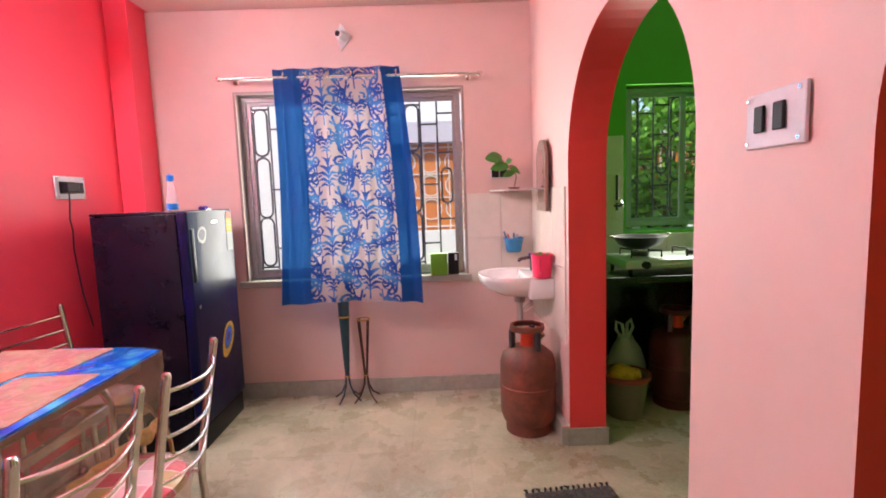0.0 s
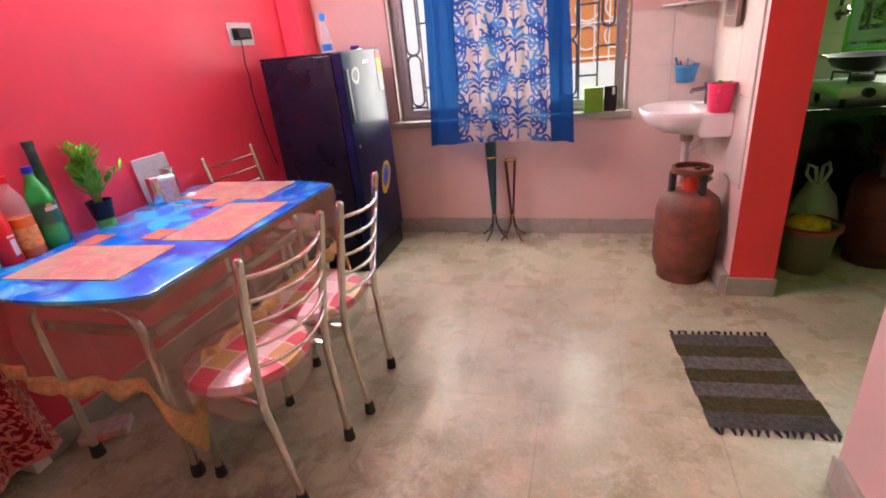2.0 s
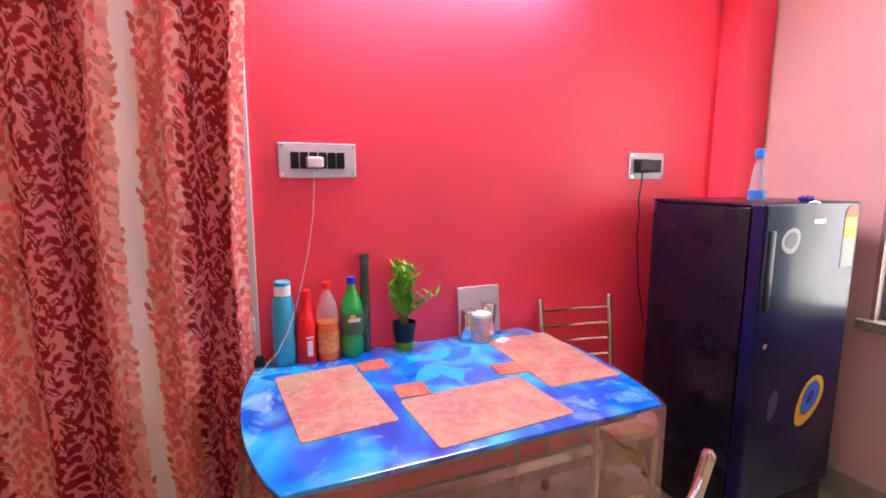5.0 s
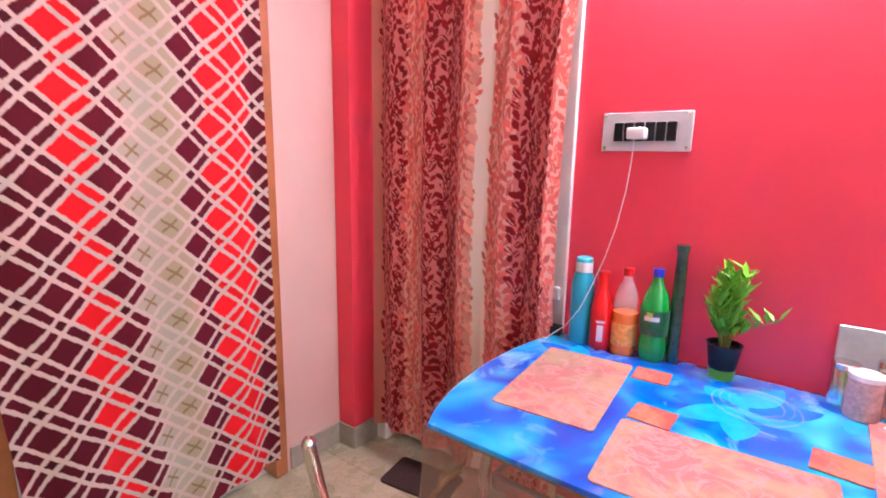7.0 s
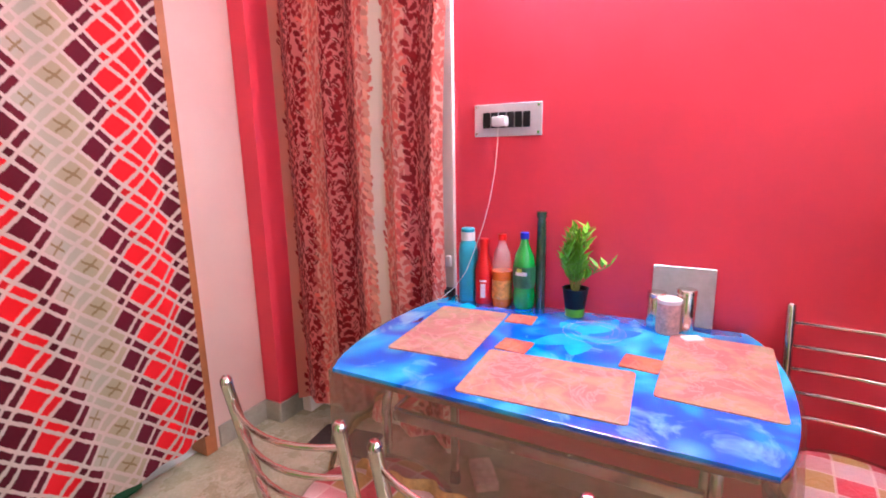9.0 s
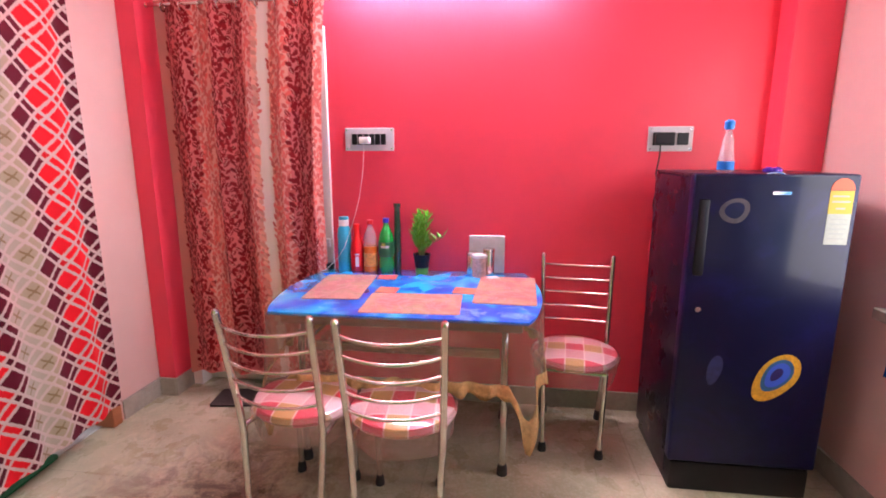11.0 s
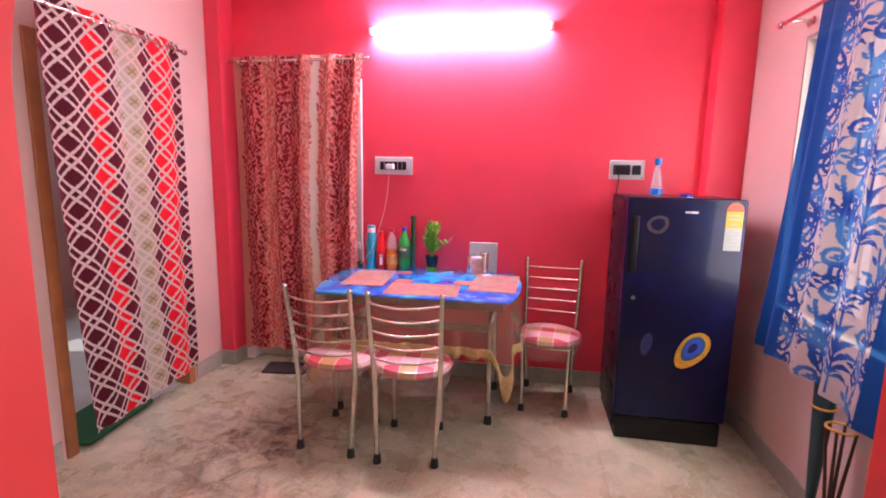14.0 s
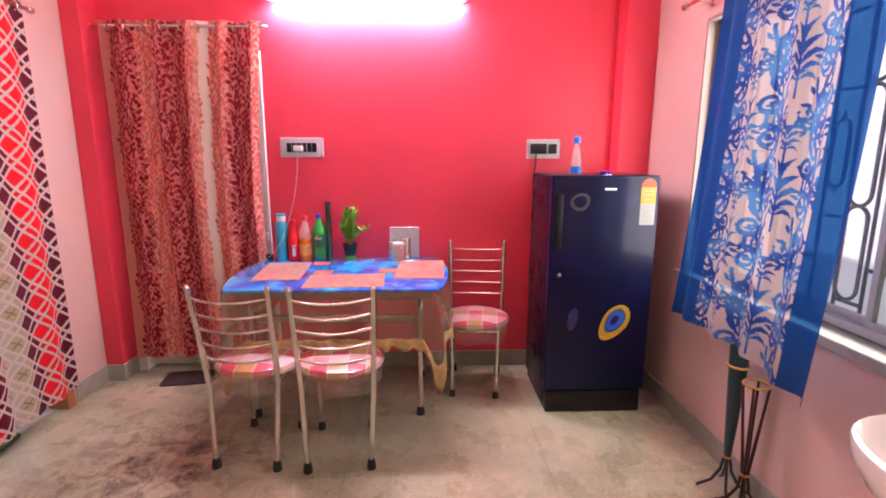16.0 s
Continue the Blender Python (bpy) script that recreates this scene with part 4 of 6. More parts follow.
def marbled(name, a, c, vein):
    """Marbled print: two clouded colours crossed by soft pale veins."""
    m = mat(name, a, 0.45)
    nt = m.node_tree
    b = nt.nodes["Principled BSDF"]
    tc = nt.nodes.new("ShaderNodeTexCoord")
    oi = nt.nodes.new("ShaderNodeObjectInfo")
    add = nt.nodes.new("ShaderNodeVectorMath")
    nt.links.new(tc.outputs["Object"], add.inputs[0])
    nt.links.new(oi.outputs["Location"], add.inputs[1])
    last = None
    for scale, detail, lo, hi, top, col in ((6.0, 3.0, 0.44, 0.58, 1.0, c), (13.0, 5.0, 0.50, 0.70, 0.6, tuple(q * 0.7 for q in a)), (9.0, 6.0, 0.0, 0.04, 0.8, vein)):
        n = node(nt, "ShaderNodeTexNoise", Scale=scale, Detail=detail, Roughness=0.6, Distortion=1.2)
        nt.links.new(add.outputs[0], n.inputs["Vector"])
        f = n.outputs["Fac"]
        mr = node(nt, "ShaderNodeMapRange")
        mr.inputs[1].default_value, mr.inputs[2].default_value = lo, hi
        if col is vein:
            d = nt.nodes.new("ShaderNodeMath")
            d.operation = "SUBTRACT"
            nt.links.new(f, d.inputs[0])
            d.inputs[1].default_value = 0.5
            ab = nt.nodes.new("ShaderNodeMath")
            ab.operation = "ABSOLUTE"
            nt.links.new(d.outputs[0], ab.inputs[0])
            f = ab.outputs[0]
            mr.inputs[3].default_value, mr.inputs[4].default_value = top, 0.0
        else:
            mr.inputs[3].default_value, mr.inputs[4].default_value = 0.0, top
        nt.links.new(f, mr.inputs[0])
        mx = nt.nodes.new("ShaderNodeMix")
        mx.data_type = "RGBA"
        nt.links.new(mr.outputs[0], mx.inputs[0])
        if last:
            nt.links.new(last, mx.inputs[6])
        else:
            mx.inputs[6].default_value = (*a, 1)
        mx.inputs[7].default_value = (*col, 1)
        last = mx.outputs[2]
    nt.links.new(last, b.inputs["Base Color"])
    return m


MATPINK = marbled("placemat_salmon", (0.36, 0.135, 0.130), (0.33, 0.245, 0.150), (0.50, 0.26, 0.25))


COASTER = marbled("coaster_salmon", (0.40, 0.075, 0.06), (0.42, 0.16, 0.075), (0.54, 0.19, 0.16))


def placemat(x, y, w, h, yaw, name="placemat", label="salmon marbled placemat on the blue table", material=None, z=TZ):
    ob = bm_obj(name, prism(rounded(-w / 2, -h / 2, w / 2, h / 2, min(w, h) * 0.05), 0, 0.0035, 0.0008), material or MATPINK)
    ob.matrix_basis = pose(x, y, z, 0, 0, yaw)
    tagged(ob, label, name, "placemats on the table" if name == "placemat" else "coasters on the table")
    return ob


placemat(-1.418, 1.444, 0.445, 0.265, 4)
placemat(-1.182, 1.843, 0.285, 0.42, 3)
placemat(-1.45, 2.245, 0.475, 0.28, -2)
CO = "small salmon coaster beside a placemat"
placemat(-1.613, 1.624, 0.092, 0.10, 3, "coaster", CO, COASTER)
placemat(-1.370, 1.684, 0.092, 0.10, -3, "coaster", CO, COASTER, TZ + 0.001)
placemat(-1.400, 2.051, 0.095, 0.105, -5, "coaster", CO, COASTER, TZ + 0.001)

# ---- chairs ----
def check_material():
    m = mat("checked_seat_cloth", (0.6, 0.1, 0.15), 0.30, coat=0.8)
    nt = m.node_tree
    b = nt.nodes["Principled BSDF"]
    tc = nt.nodes.new("ShaderNodeTexCoord")
    sx = nt.nodes.new("ShaderNodeSeparateXYZ")
    nt.links.new(tc.outputs["Object"], sx.inputs[0])

    def op(kind, p, q=None, third=None):
        n = nt.nodes.new("ShaderNodeMath")
        n.operation = kind
        for i, val in enumerate((p, q, third)):
            if val is None:
                continue
            if isinstance(val, float):
                n.inputs[i].default_value = val
            else:
                nt.links.new(val, n.inputs[i])
        return n.outputs[0]

    # square blocks in four colours by turns, pale threads between them
    u, v = op("MULTIPLY_ADD", sx.outputs[0], 11.5, 40.35), op("MULTIPLY_ADD", sx.outputs[1], 11.5, 40.5)
    turn = op("FRACT", op("MULTIPLY_ADD", op("FLOOR", u), 0.25, op("MULTIPLY", op("FLOOR", v), 0.5)))
    cr = nt.nodes.new("ShaderNodeValToRGB")
    cr.color_ramp.interpolation = "CONSTANT"
    el = cr.color_ramp.elements
    while len(el) < 4:
        el.new(0.5)
    for i, (p, c) in enumerate(((0.0, (0.55, 0.060, 0.085)), (0.2, (0.58, 0.29, 0.30)), (0.45, (0.46, 0.29, 0.10)), (0.7, (0.62, 0.42, 0.42)))):
        el[i].position, el[i].color = p, (*c, 1)
    nt.links.new(turn, cr.inputs[0])
    edge = op("MAXIMUM", op("ABSOLUTE", op("SUBTRACT", op("FRACT", u), 0.5)), op("ABSOLUTE", op("SUBTRACT", op("FRACT", v), 0.5)))
    mx = nt.nodes.new("ShaderNodeMix")
    mx.data_type = "RGBA"
    nt.links.new(op("MULTIPLY", op("GREATER_THAN", edge, 0.46), 0.6), mx.inputs[0])
    nt.links.new(cr.outputs[0], mx.inputs[6])
    mx.inputs[7].default_value = (0.75, 0.62, 0.58, 1)
    nt.links.new(mx.outputs[2], b.inputs["Base Color"])
    n = node(nt, "ShaderNodeTexNoise", Scale=26.0, Detail=5.0, Roughness=0.6, Distortion=2.5)
    nt.links.new(tc.outputs["Object"], n.inputs["Vector"])
    bp = node(nt, "ShaderNodeBump", Strength=0.6, Distance=0.008)
    nt.links.new(n.outputs["Fac"], bp.inputs["Height"])
    nt.links.new(bp.outputs[0], b.inputs["Normal"])
    return m


CHECK = check_material()
WRAP = mat("clear_seat_wrap", (0.74, 0.50, 0.46), 0.12, alpha=0.30, bump=0.9, bump_scale=28)


def chair(m, label):
    """Steel dining chair; local +x is the way it faces."""
    c = empty("dining_chair", m, label, "chair", "dining chairs round the table")
    for s in (-1, 1):
        post = part("back_post", tube([(-0.215, s * 0.146, 0.04), (-0.200, s * 0.155, 0.25), (-0.188, s * 0.163, 0.41), (-0.200, s * 0.167, 0.52), (-0.235, s * 0.172, 0.72), (-0.265, s * 0.177, 0.885)], 0.0135, 12), STEEL, c)
        part("post_cap", lathe([(0.0, 0.903), (0.008, 0.901), (0.0135, 0.893), (0.0135, 0.883), (0, 0.883)], 12, x=-0.265, y=s * 0.177), CHROME, post)
        part("rubber_foot", lathe([(0.0, 0), (0.021, 0), (0.021, 0.015), (0.016, 0.05), (0, 0.05)], 14, x=-0.215, y=s * 0.146), RUBBER, post)
        lg = part("front_leg", tube([(0.150, s * 0.132, 0.04), (0.147, s * 0.136, 0.25), (0.145, s * 0.140, 0.425)], 0.0125, 12), STEEL, c)
        part("rubber_foot", lathe([(0.0, 0), (0.020, 0), (0.020, 0.015), (0.015, 0.045), (0, 0.045)], 14, x=0.150, y=s * 0.132), RUBBER, lg)
        part("seat_rail", tube([(-0.185, s * 0.163, 0.415), (0.15, s * 0.142, 0.422)], 0.010, 8), STEEL, c)
    for z in (0.555, 0.628, 0.70, 0.77, 0.842):
        x = -0.200 - (z - 0.52) * 0.178
        part("back_rung", tube([(x - 0.045 * (1 - (t / 4) ** 2), 0.171 * t / 4, z - 0.012 * (1 - (t / 4) ** 2)) for t in range(-4, 5)], 0.0065, 10), STEEL, c, "polished steel rung")
    part("seat_rail", tube([(0.15, -0.142, 0.422), (0.15, 0.142, 0.422)], 0.010, 8), STEEL, c)
    bm = lathe([(0.0, 0.425), (0.16, 0.425), (0.195, 0.435), (0.205, 0.452), (0.195, 0.472), (0.15, 0.487), (0.08, 0.493), (0.0, 0.494)], 40)
    for v in bm.verts:
        v.co.x *= 0.98
        v.co.y *= 1.02
        v.co.z += 0.003 * noise.noise(v.co * 14)
    part("seat", bm, CHECK, c, "round cushion in red, yellow and white checks")
    bm = lathe([(0.205, 0.475), (0.215, 0.455), (0.208, 0.435), (0.200, 0.405), (0.196, 0.372), (0.186, 0.345)], 60)
    for v in bm.verts:
        a = math.atan2(v.co.y, v.co.x)
        k = 1 + 0.010 * math.sin(a * 17) + 0.03 * noise.noise(v.co * 11)
        v.co.x *= k
        v.co.y *= k
        if v.co.z < 0.43:
            v.co.z += 0.006 * math.sin(a * 9) + 0.010 * math.sin(a * 4 + 1) + 0.02 * noise.noise(v.co * 9)
    w = part("seat_wrap", bm, WRAP, c, "crinkled clear plastic wrap")
    w.visible_shadow = False
    return c


c1 = chair(pose(-0.912, 1.457, 0, 0, 0, 174.5), "steel dining chair with plastic-wrapped checked round seat")
c2 = copy_thing(c1, pose(-0.888, 1.859, 0, 0, 0, 184))
c3 = copy_thing(c1, pose(-1.505, 2.585, 0, 0, 0, -7))

# ---- refrigerator ----
def fridge():
    x0, x1, y0, y1 = -1.660, -1.145, 2.940, 3.512
    f = empty("refrigerator", pose(x0, y0, 0), "navy blue single-door refrigerator with a peacock feather print", "refrigerator")
    w, d = x1 - x0, y1 - y0
    part("cabinet", box(0, 0.004, 0.05, w - 0.062, d - 0.004, 1.330, 0.008, 2), NAVY_SIDE, f, "dark side panels")
    dr = part("door", box(w - 0.058, 0, 0.142, w, d, 1.345, 0.012, 3), NAVY, f, "glossy navy door")
    part("plinth", box(0.02, 0.012, 0.0, w - 0.012, d - 0.012, 0.134, 0.012, 2), BLACK_PL, f, "black plinth drawer")
    part("top_panel", box(0, 0.004, 1.331, w - 0.062, d - 0.004, 1.345, 0.005, 2), NAVY_SIDE, f, "", False)
    part("handle", box(w - 0.02, 0.022, 0.95, w + 0.006, 0.062, 1.25, 0.008, 2), BLACK_PL, dr, "black recessed handle")
    lock = tube([(w, 0.055, 0.815), (w + 0.006, 0.055, 0.815)], 0.011, 16)
    part("lock", lock, CHROME, dr, "chrome key lock")

    def disc(name, cy, cz, ry, rz, tilt, off, material, label=""):
        bm = bmesh.new()
        n = 28
        a = radians(tilt)
        vs, ws = [], []
        for k in range(n):
            t = 2 * math.pi * k / n
            px, pz = ry * math.cos(t), rz * math.sin(t) * (1.0 + 0.35 * (math.sin(t) < 0) * abs(math.sin(t)))
            yy, zz = cy + px * math.cos(a) - pz * math.sin(a), cz + px * math.sin(a) + pz * math.cos(a)
            vs.append(bm.verts.new((w + off, yy, zz)))
            ws.append(bm.verts.new((w - 0.002, yy, zz)))
        bm.faces.new(vs)
        for k in range(n):
            bm.faces.new((vs[k], ws[k], ws[(k + 1) % n], vs[(k + 1) % n]))
        bmesh.ops.recalc_face_normals(bm, faces=bm.faces)
        return part(name, bm, material, dr, label, False)

    gold = mat("print_gold", (0.55, 0.30, 0.02), 0.34, grain=0.35, scale=60, coat=0.14)
    tealm = mat("print_teal", (0.02, 0.10, 0.22), 0.34, coat=0.14, grain=0.2)
    blue = mat("print_blue", (0.03, 0.10, 0.55), 0.34, coat=0.14)
    deep = mat("print_deep", (0.01, 0.01, 0.10), 0.34, coat=0.14)
    dim = mat("print_dim", (0.07, 0.05, 0.05), 0.34, coat=0.14, grain=0.4, scale=40)
    dimb = mat("print_dim_blue", (0.02, 0.025, 0.10), 0.34, coat=0.14, grain=0.4, scale=40)
    for nm, ry, rz, off, mm in (("feather_ring", 0.070, 0.098, 0.0012, gold), ("feather_eye", 0.049, 0.066, 0.0018, tealm), ("feather_iris", 0.038, 0.050, 0.0024, blue), ("feather_pupil", 0.018, 0.027, 0.0030, deep)):
        disc(nm, 0.383 if ry > 0.03 else 0.378, 0.553 if ry > 0.06 else 0.560, ry, rz, -35, off, mm, "golden feather eye print" if ry == 0.070 else "")
    disc("feather_faint", 0.150, 1.212, 0.055, 0.040, 20, 0.0012, dim, "faint feather print")
    disc("feather_faint", 0.150, 1.212, 0.036, 0.026, 20, 0.0018, NAVY)
    disc("feather_faint", 0.145, 0.57, 0.028, 0.055, -10, 0.0012, dimb, "faint feather print")
    # energy label: red fan, yellow band with bars, white lower half
    y0l, y1l = d - 0.100, d - 0.020
    part("label_yellow", box(w - 0.001, y0l, 1.20, w + 0.0012, y1l, 1.285), mat("label_yellow", (0.36, 0.27, 0.03), 0.7), dr, "yellow energy label", False)
    part("label_white", box(w - 0.001, y0l, 1.085, w + 0.0012, y1l, 1.20), mat("label_paper", (0.30, 0.31, 0.29), 0.8, grain=0.1, scale=60, spec=0.2), dr, "white lower label", False)
    fan = bmesh.new()
    pts = [fan.verts.new((w + 0.002, (y0l + y1l) / 2 + 0.040 * math.cos(radians(a)), 1.287 + 0.044 * math.sin(radians(a)))) for a in range(0, 181, 12)]
    fan.faces.new(pts)
    r = bmesh.ops.extrude_face_region(fan, geom=fan.faces[:])
    for v in [g for g in r["geom"] if isinstance(g, bmesh.types.BMVert)]:
        v.co.x = w - 0.001
    bmesh.ops.recalc_face_normals(fan, faces=fan.faces)
    part("label_fan", fan, mat("label_red", (0.42, 0.07, 0.03), 0.6), dr, "red star fan", False)
    ink = mat("label_ink", (0.25, 0.26, 0.26), 0.6)
    for i, (a, b, z) in enumerate(((0.010, 0.065, 1.265), (0.010, 0.070, 1.245), (0.025, 0.055, 1.22), (0.012, 0.068, 1.18), (0.012, 0.07, 1.162), (0.012, 0.07, 1.144), (0.012, 0.064, 1.126), (0.012, 0.067, 1.108))):
        part("label_bar", box(w, y0l + a, z - 0.003, w + 0.002, y0l + b, z + 0.003), ink, dr, "", False)
    part("badge", box(w - 0.001, d / 2 - 0.01, 1.268, w + 0.003, d / 2 + 0.055, 1.281, 0.001, 1), CHROME, dr, "small silver badge", False)
    return f


fridge()
FT = 1.345
# clip-on ornament on the fridge door's top edge
orn = empty("ornament", pose(-1.185, 3.225, FT), "purple and silver clip ornament on the refrigerator", "ornament")
b = bmesh.new()
for k in range(6):
    a = k * math.pi / 3
    lathe([(0, 0.0), (0.012, 0.006), (0.014, 0.016), (0, 0.026)], 10, b, x=0.016 * math.cos(a), y=0.02 * math.sin(a))
part("flower", b, mat("purple_plastic", (0.06, 0.02, 0.30), 0.3), orn)
part("wire_ring", tube([(0.028, 0.05 * math.cos(a), -0.018 + 0.022 * math.sin(a)) for a in [2 * math.pi * k / 20 for k in range(21)]], 0.0025, 6, cap=False), CHROME, orn, "silver wire ring")

CLEAR = mat("clear_pet", (0.75, 0.82, 0.88), 0.06, alpha=0.24, coat=0.5)
BLUE_PL = mat("blue_plastic", (0.02, 0.22, 0.75), 0.3)
wb = empty("water_bottle", pose(-1.30, 3.105, FT) @ Matrix.Scale(0.84, 4), "small clear water bottle with blue label and cap", "bottle")
part("bottle_body", lathe([(0, 0), (0.034, 0), (0.036, 0.01), (0.036, 0.05), (0.034, 0.06), (0.030, 0.10), (0.024, 0.15), (0.014, 0.185), (0.013, 0.20), (0, 0.20)], 24), CLEAR, wb)
part("bottle_label", lathe([(0.0365, 0.012), (0.0372, 0.012), (0.0372, 0.052), (0.0365, 0.052)], 24), BLUE_PL, wb, "blue label")
part("cap", lathe([(0.0, 0.20), (0.019, 0.20), (0.022, 0.21), (0.022, 0.235), (0.012, 0.245), (0, 0.245)], 20), BLUE_PL, wb, "blue cap")

# ---- switch plates ----
def switch_plate(name, m, w, h, label, modules, group="", plug=None):
    """Local x across, z up, facing -y."""
    s = empty(name, m, label, "switch plate", group)
    part("plate", box(-w / 2, -0.009, -h / 2, w / 2, 0, h / 2, 0.003, 2), PLATE, s, "", False)
    for x0, x1, z0, z1 in modules:
        part("rocker", box(x0, -0.018, z0, x1, -0.010, z1, 0.002, 1), BLACK_PL, s, "black rocker switch", False)
    for sx in (-1, 1):
        for sz in (-1, 1):
            bm = bmesh.new()
            tube([(sx * (w / 2 - 0.012), -0.011, sz * (h / 2 - 0.012)), (sx * (w / 2 - 0.012), -0.0145, sz * (h / 2 - 0.012))], 0.005, 10, bm)
            part("screw", bm, CHROME, s)
    return s


ROT_W = 90   # faces +x
mods = [(-0.095 + 0.032 * i, -0.067 + 0.032 * i, -0.029, 0.029) for i in range(6)]
sp1 = switch_plate("switch_plate", pose(WX, 1.491, 1.497, 0, 0, ROT_W), 0.272, 0.122, "silver switch plate with black switches and white charger", mods)
sp2 = switch_plate("switch_plate", pose(WX, 3.042, 1.492, 0, 0, ROT_W), 0.215, 0.122, "silver switch plate with black refrigerator plug", [(-0.085, 0.02, -0.032, 0.032), (0.032, 0.085, -0.03, 0.03)])
part("plug", box(-0.08, -0.05, -0.026, 0.012, -0.015, 0.026, 0.006, 2), BLACK_PL, sp2, "black plug", False)
sp3 = switch_plate("switch_plate", pose(ex(1.37), 1.37, 1.512, 0, 0, -91.1), 0.182, 0.118, "silver switch plate with two black switches", [(-0.052, -0.022, -0.026, 0.030), (0.008, 0.040, -0.026, 0.030)])
sp4 = switch_plate("switch_plate", pose(0.62, NY, 1.523, 0, 0, 0), 0.12, 0.075, "black switch plate above the basin", [(-0.052, -0.004, -0.03, 0.03), (0.004, 0.052, -0.03, 0.03)])
ch = empty("phone_charger", pose(WX + 0.018, 1.475, 1.49), "white phone charger with a thin white cable", "charger")
part("charger_block", box(0, -0.028, -0.018, 0.045, 0.028, 0.018, 0.006, 2), WHITE_PL, ch)
cable = [(0.03, -0.005, -0.02), (0.03, -0.007, -0.08), (0.035, -0.015, -0.18), (0.04, -0.035, -0.30), (0.05, -0.06, -0.40), (0.07, -0.09, -0.50), (0.08, -0.12, -0.58), (0.10, -0.16, -0.645), (0.12, -0.22, -0.698), (0.10, -0.245, -0.704)]
part("cable", tube(cable, 0.0014, 6), WHITE_PL, ch, "thin white cable")
fc = empty("power_cable", pose(WX + 0.02, 2.99, 1.465), "black refrigerator power cable", "cable")
part("cable", tube([(0.015, 0, 0), (0.012, 0, -0.06), (0.010, -0.01, -0.14), (0.012, 0.0, -0.2), (0.015, -0.012, -0.30), (0.01, 0.004, -0.40), (0.012, 0.02, -0.55), (0.02, 0.06, -0.75)], 0.0035, 8), BLACK_PL, fc)

# ---- things on the table ----
def bottle(name, x, y, profile, material, label, cap=None, band=None, sides=28):
    o = empty(name, pose(x, y, TZ), label, "bottle", "bottles on the table")
    part("bottle_body", lathe(profile, sides), material, o)
    if cap:
        part("cap", lathe(cap[0], 20), cap[1], o, cap[2])
    if band:
        part("bottle_label", lathe(band[0], sides), band[1], o, band[2])
    return o


TEAL = mat("teal_paint_metal", (0.02, 0.38, 0.52), 0.35, grain=0.05)
REDPL = mat("red_plastic", (0.72, 0.01, 0.015), 0.3)
ORANGE = mat("orange_drink", (0.80, 0.20, 0.02), 0.1, coat=0.6, grain=0.06, scale=8)
GREENPET = mat("green_pet", (0.01, 0.36, 0.05), 0.1, coat=0.7, grain=0.15, scale=20)
DKGREEN = mat("dark_green_glass", (0.03, 0.09, 0.05), 0.15, coat=0.5, grain=0.5, scale=25)
bottle("flask", -1.762, 1.344, [(0, 0), (0.036, 0), (0.038, 0.006), (0.038, 0.205), (0.034, 0.235), (0.026, 0.25), (0.026, 0.262), (0, 0.262)], TEAL, "teal metal water flask with white collar", ([(0.0275, 0.283), (0.0275, 0.296), (0.024, 0.30), (0, 0.30)], TEAL, "teal cap"), ([(0.0275, 0.25), (0.0285, 0.25), (0.0285, 0.284), (0.026, 0.284)], WHITE_PL, "white collar"))
bottle("red_bottle", -1.752, 1.418, [(0, 0), (0.034, 0), (0.036, 0.006), (0.036, 0.13), (0.030, 0.165), (0.018, 0.195), (0.016, 0.23), (0, 0.23)], REDPL, "red plastic water bottle with red cap", ([(0.0, 0.23), (0.019, 0.23), (0.019, 0.262), (0, 0.264)], REDPL, "red cap"))
bottle("juice_bottle", -1.752, 1.495, [(0, 0), (0.036, 0), (0.039, 0.01), (0.039, 0.06), (0.036, 0.075), (0.039, 0.09), (0.039, 0.14), (0, 0.14)], ORANGE, "clear bottle half full of orange drink", ([(0.0, 0.262), (0.017, 0.262), (0.017, 0.285), (0, 0.285)], REDPL, "red cap"), ([(0.0392, 0.03), (0.0398, 0.03), (0.0398, 0.105), (0.0392, 0.105)], mat("orange_label", (0.75, 0.36, 0.08), 0.4, grain=0.4, scale=60), "printed orange label"))
rbt = bpy.data.objects["red_bottle"]
for z0, z1, w in ((0.028, 0.085, 0.010), (0.092, 0.100, 0.014)):
    bm = bmesh.new()
    pts = [(0.0366 * math.cos(t), 0.0366 * math.sin(t)) for t in [(-0.5 + q / 6) * w / 0.018 + 0.25 for q in range(7)]]
    for (xa, ya), (xb, yb) in zip(pts, pts[1:]):
        bm.faces.new([bm.verts.new(p) for p in ((xa, ya, z0), (xb, yb, z0), (xb, yb, z1), (xa, ya, z1))])
    part("label_mark", bm, WHITE_PL, rbt)
jb = bpy.data.objects["juice_bottle"]
part("upper_bottle", lathe([(0.039, 0.14), (0.0385, 0.175), (0.030, 0.215), (0.015, 0.245), (0.014, 0.263)], 28), CLEAR, jb, "empty clear upper part")
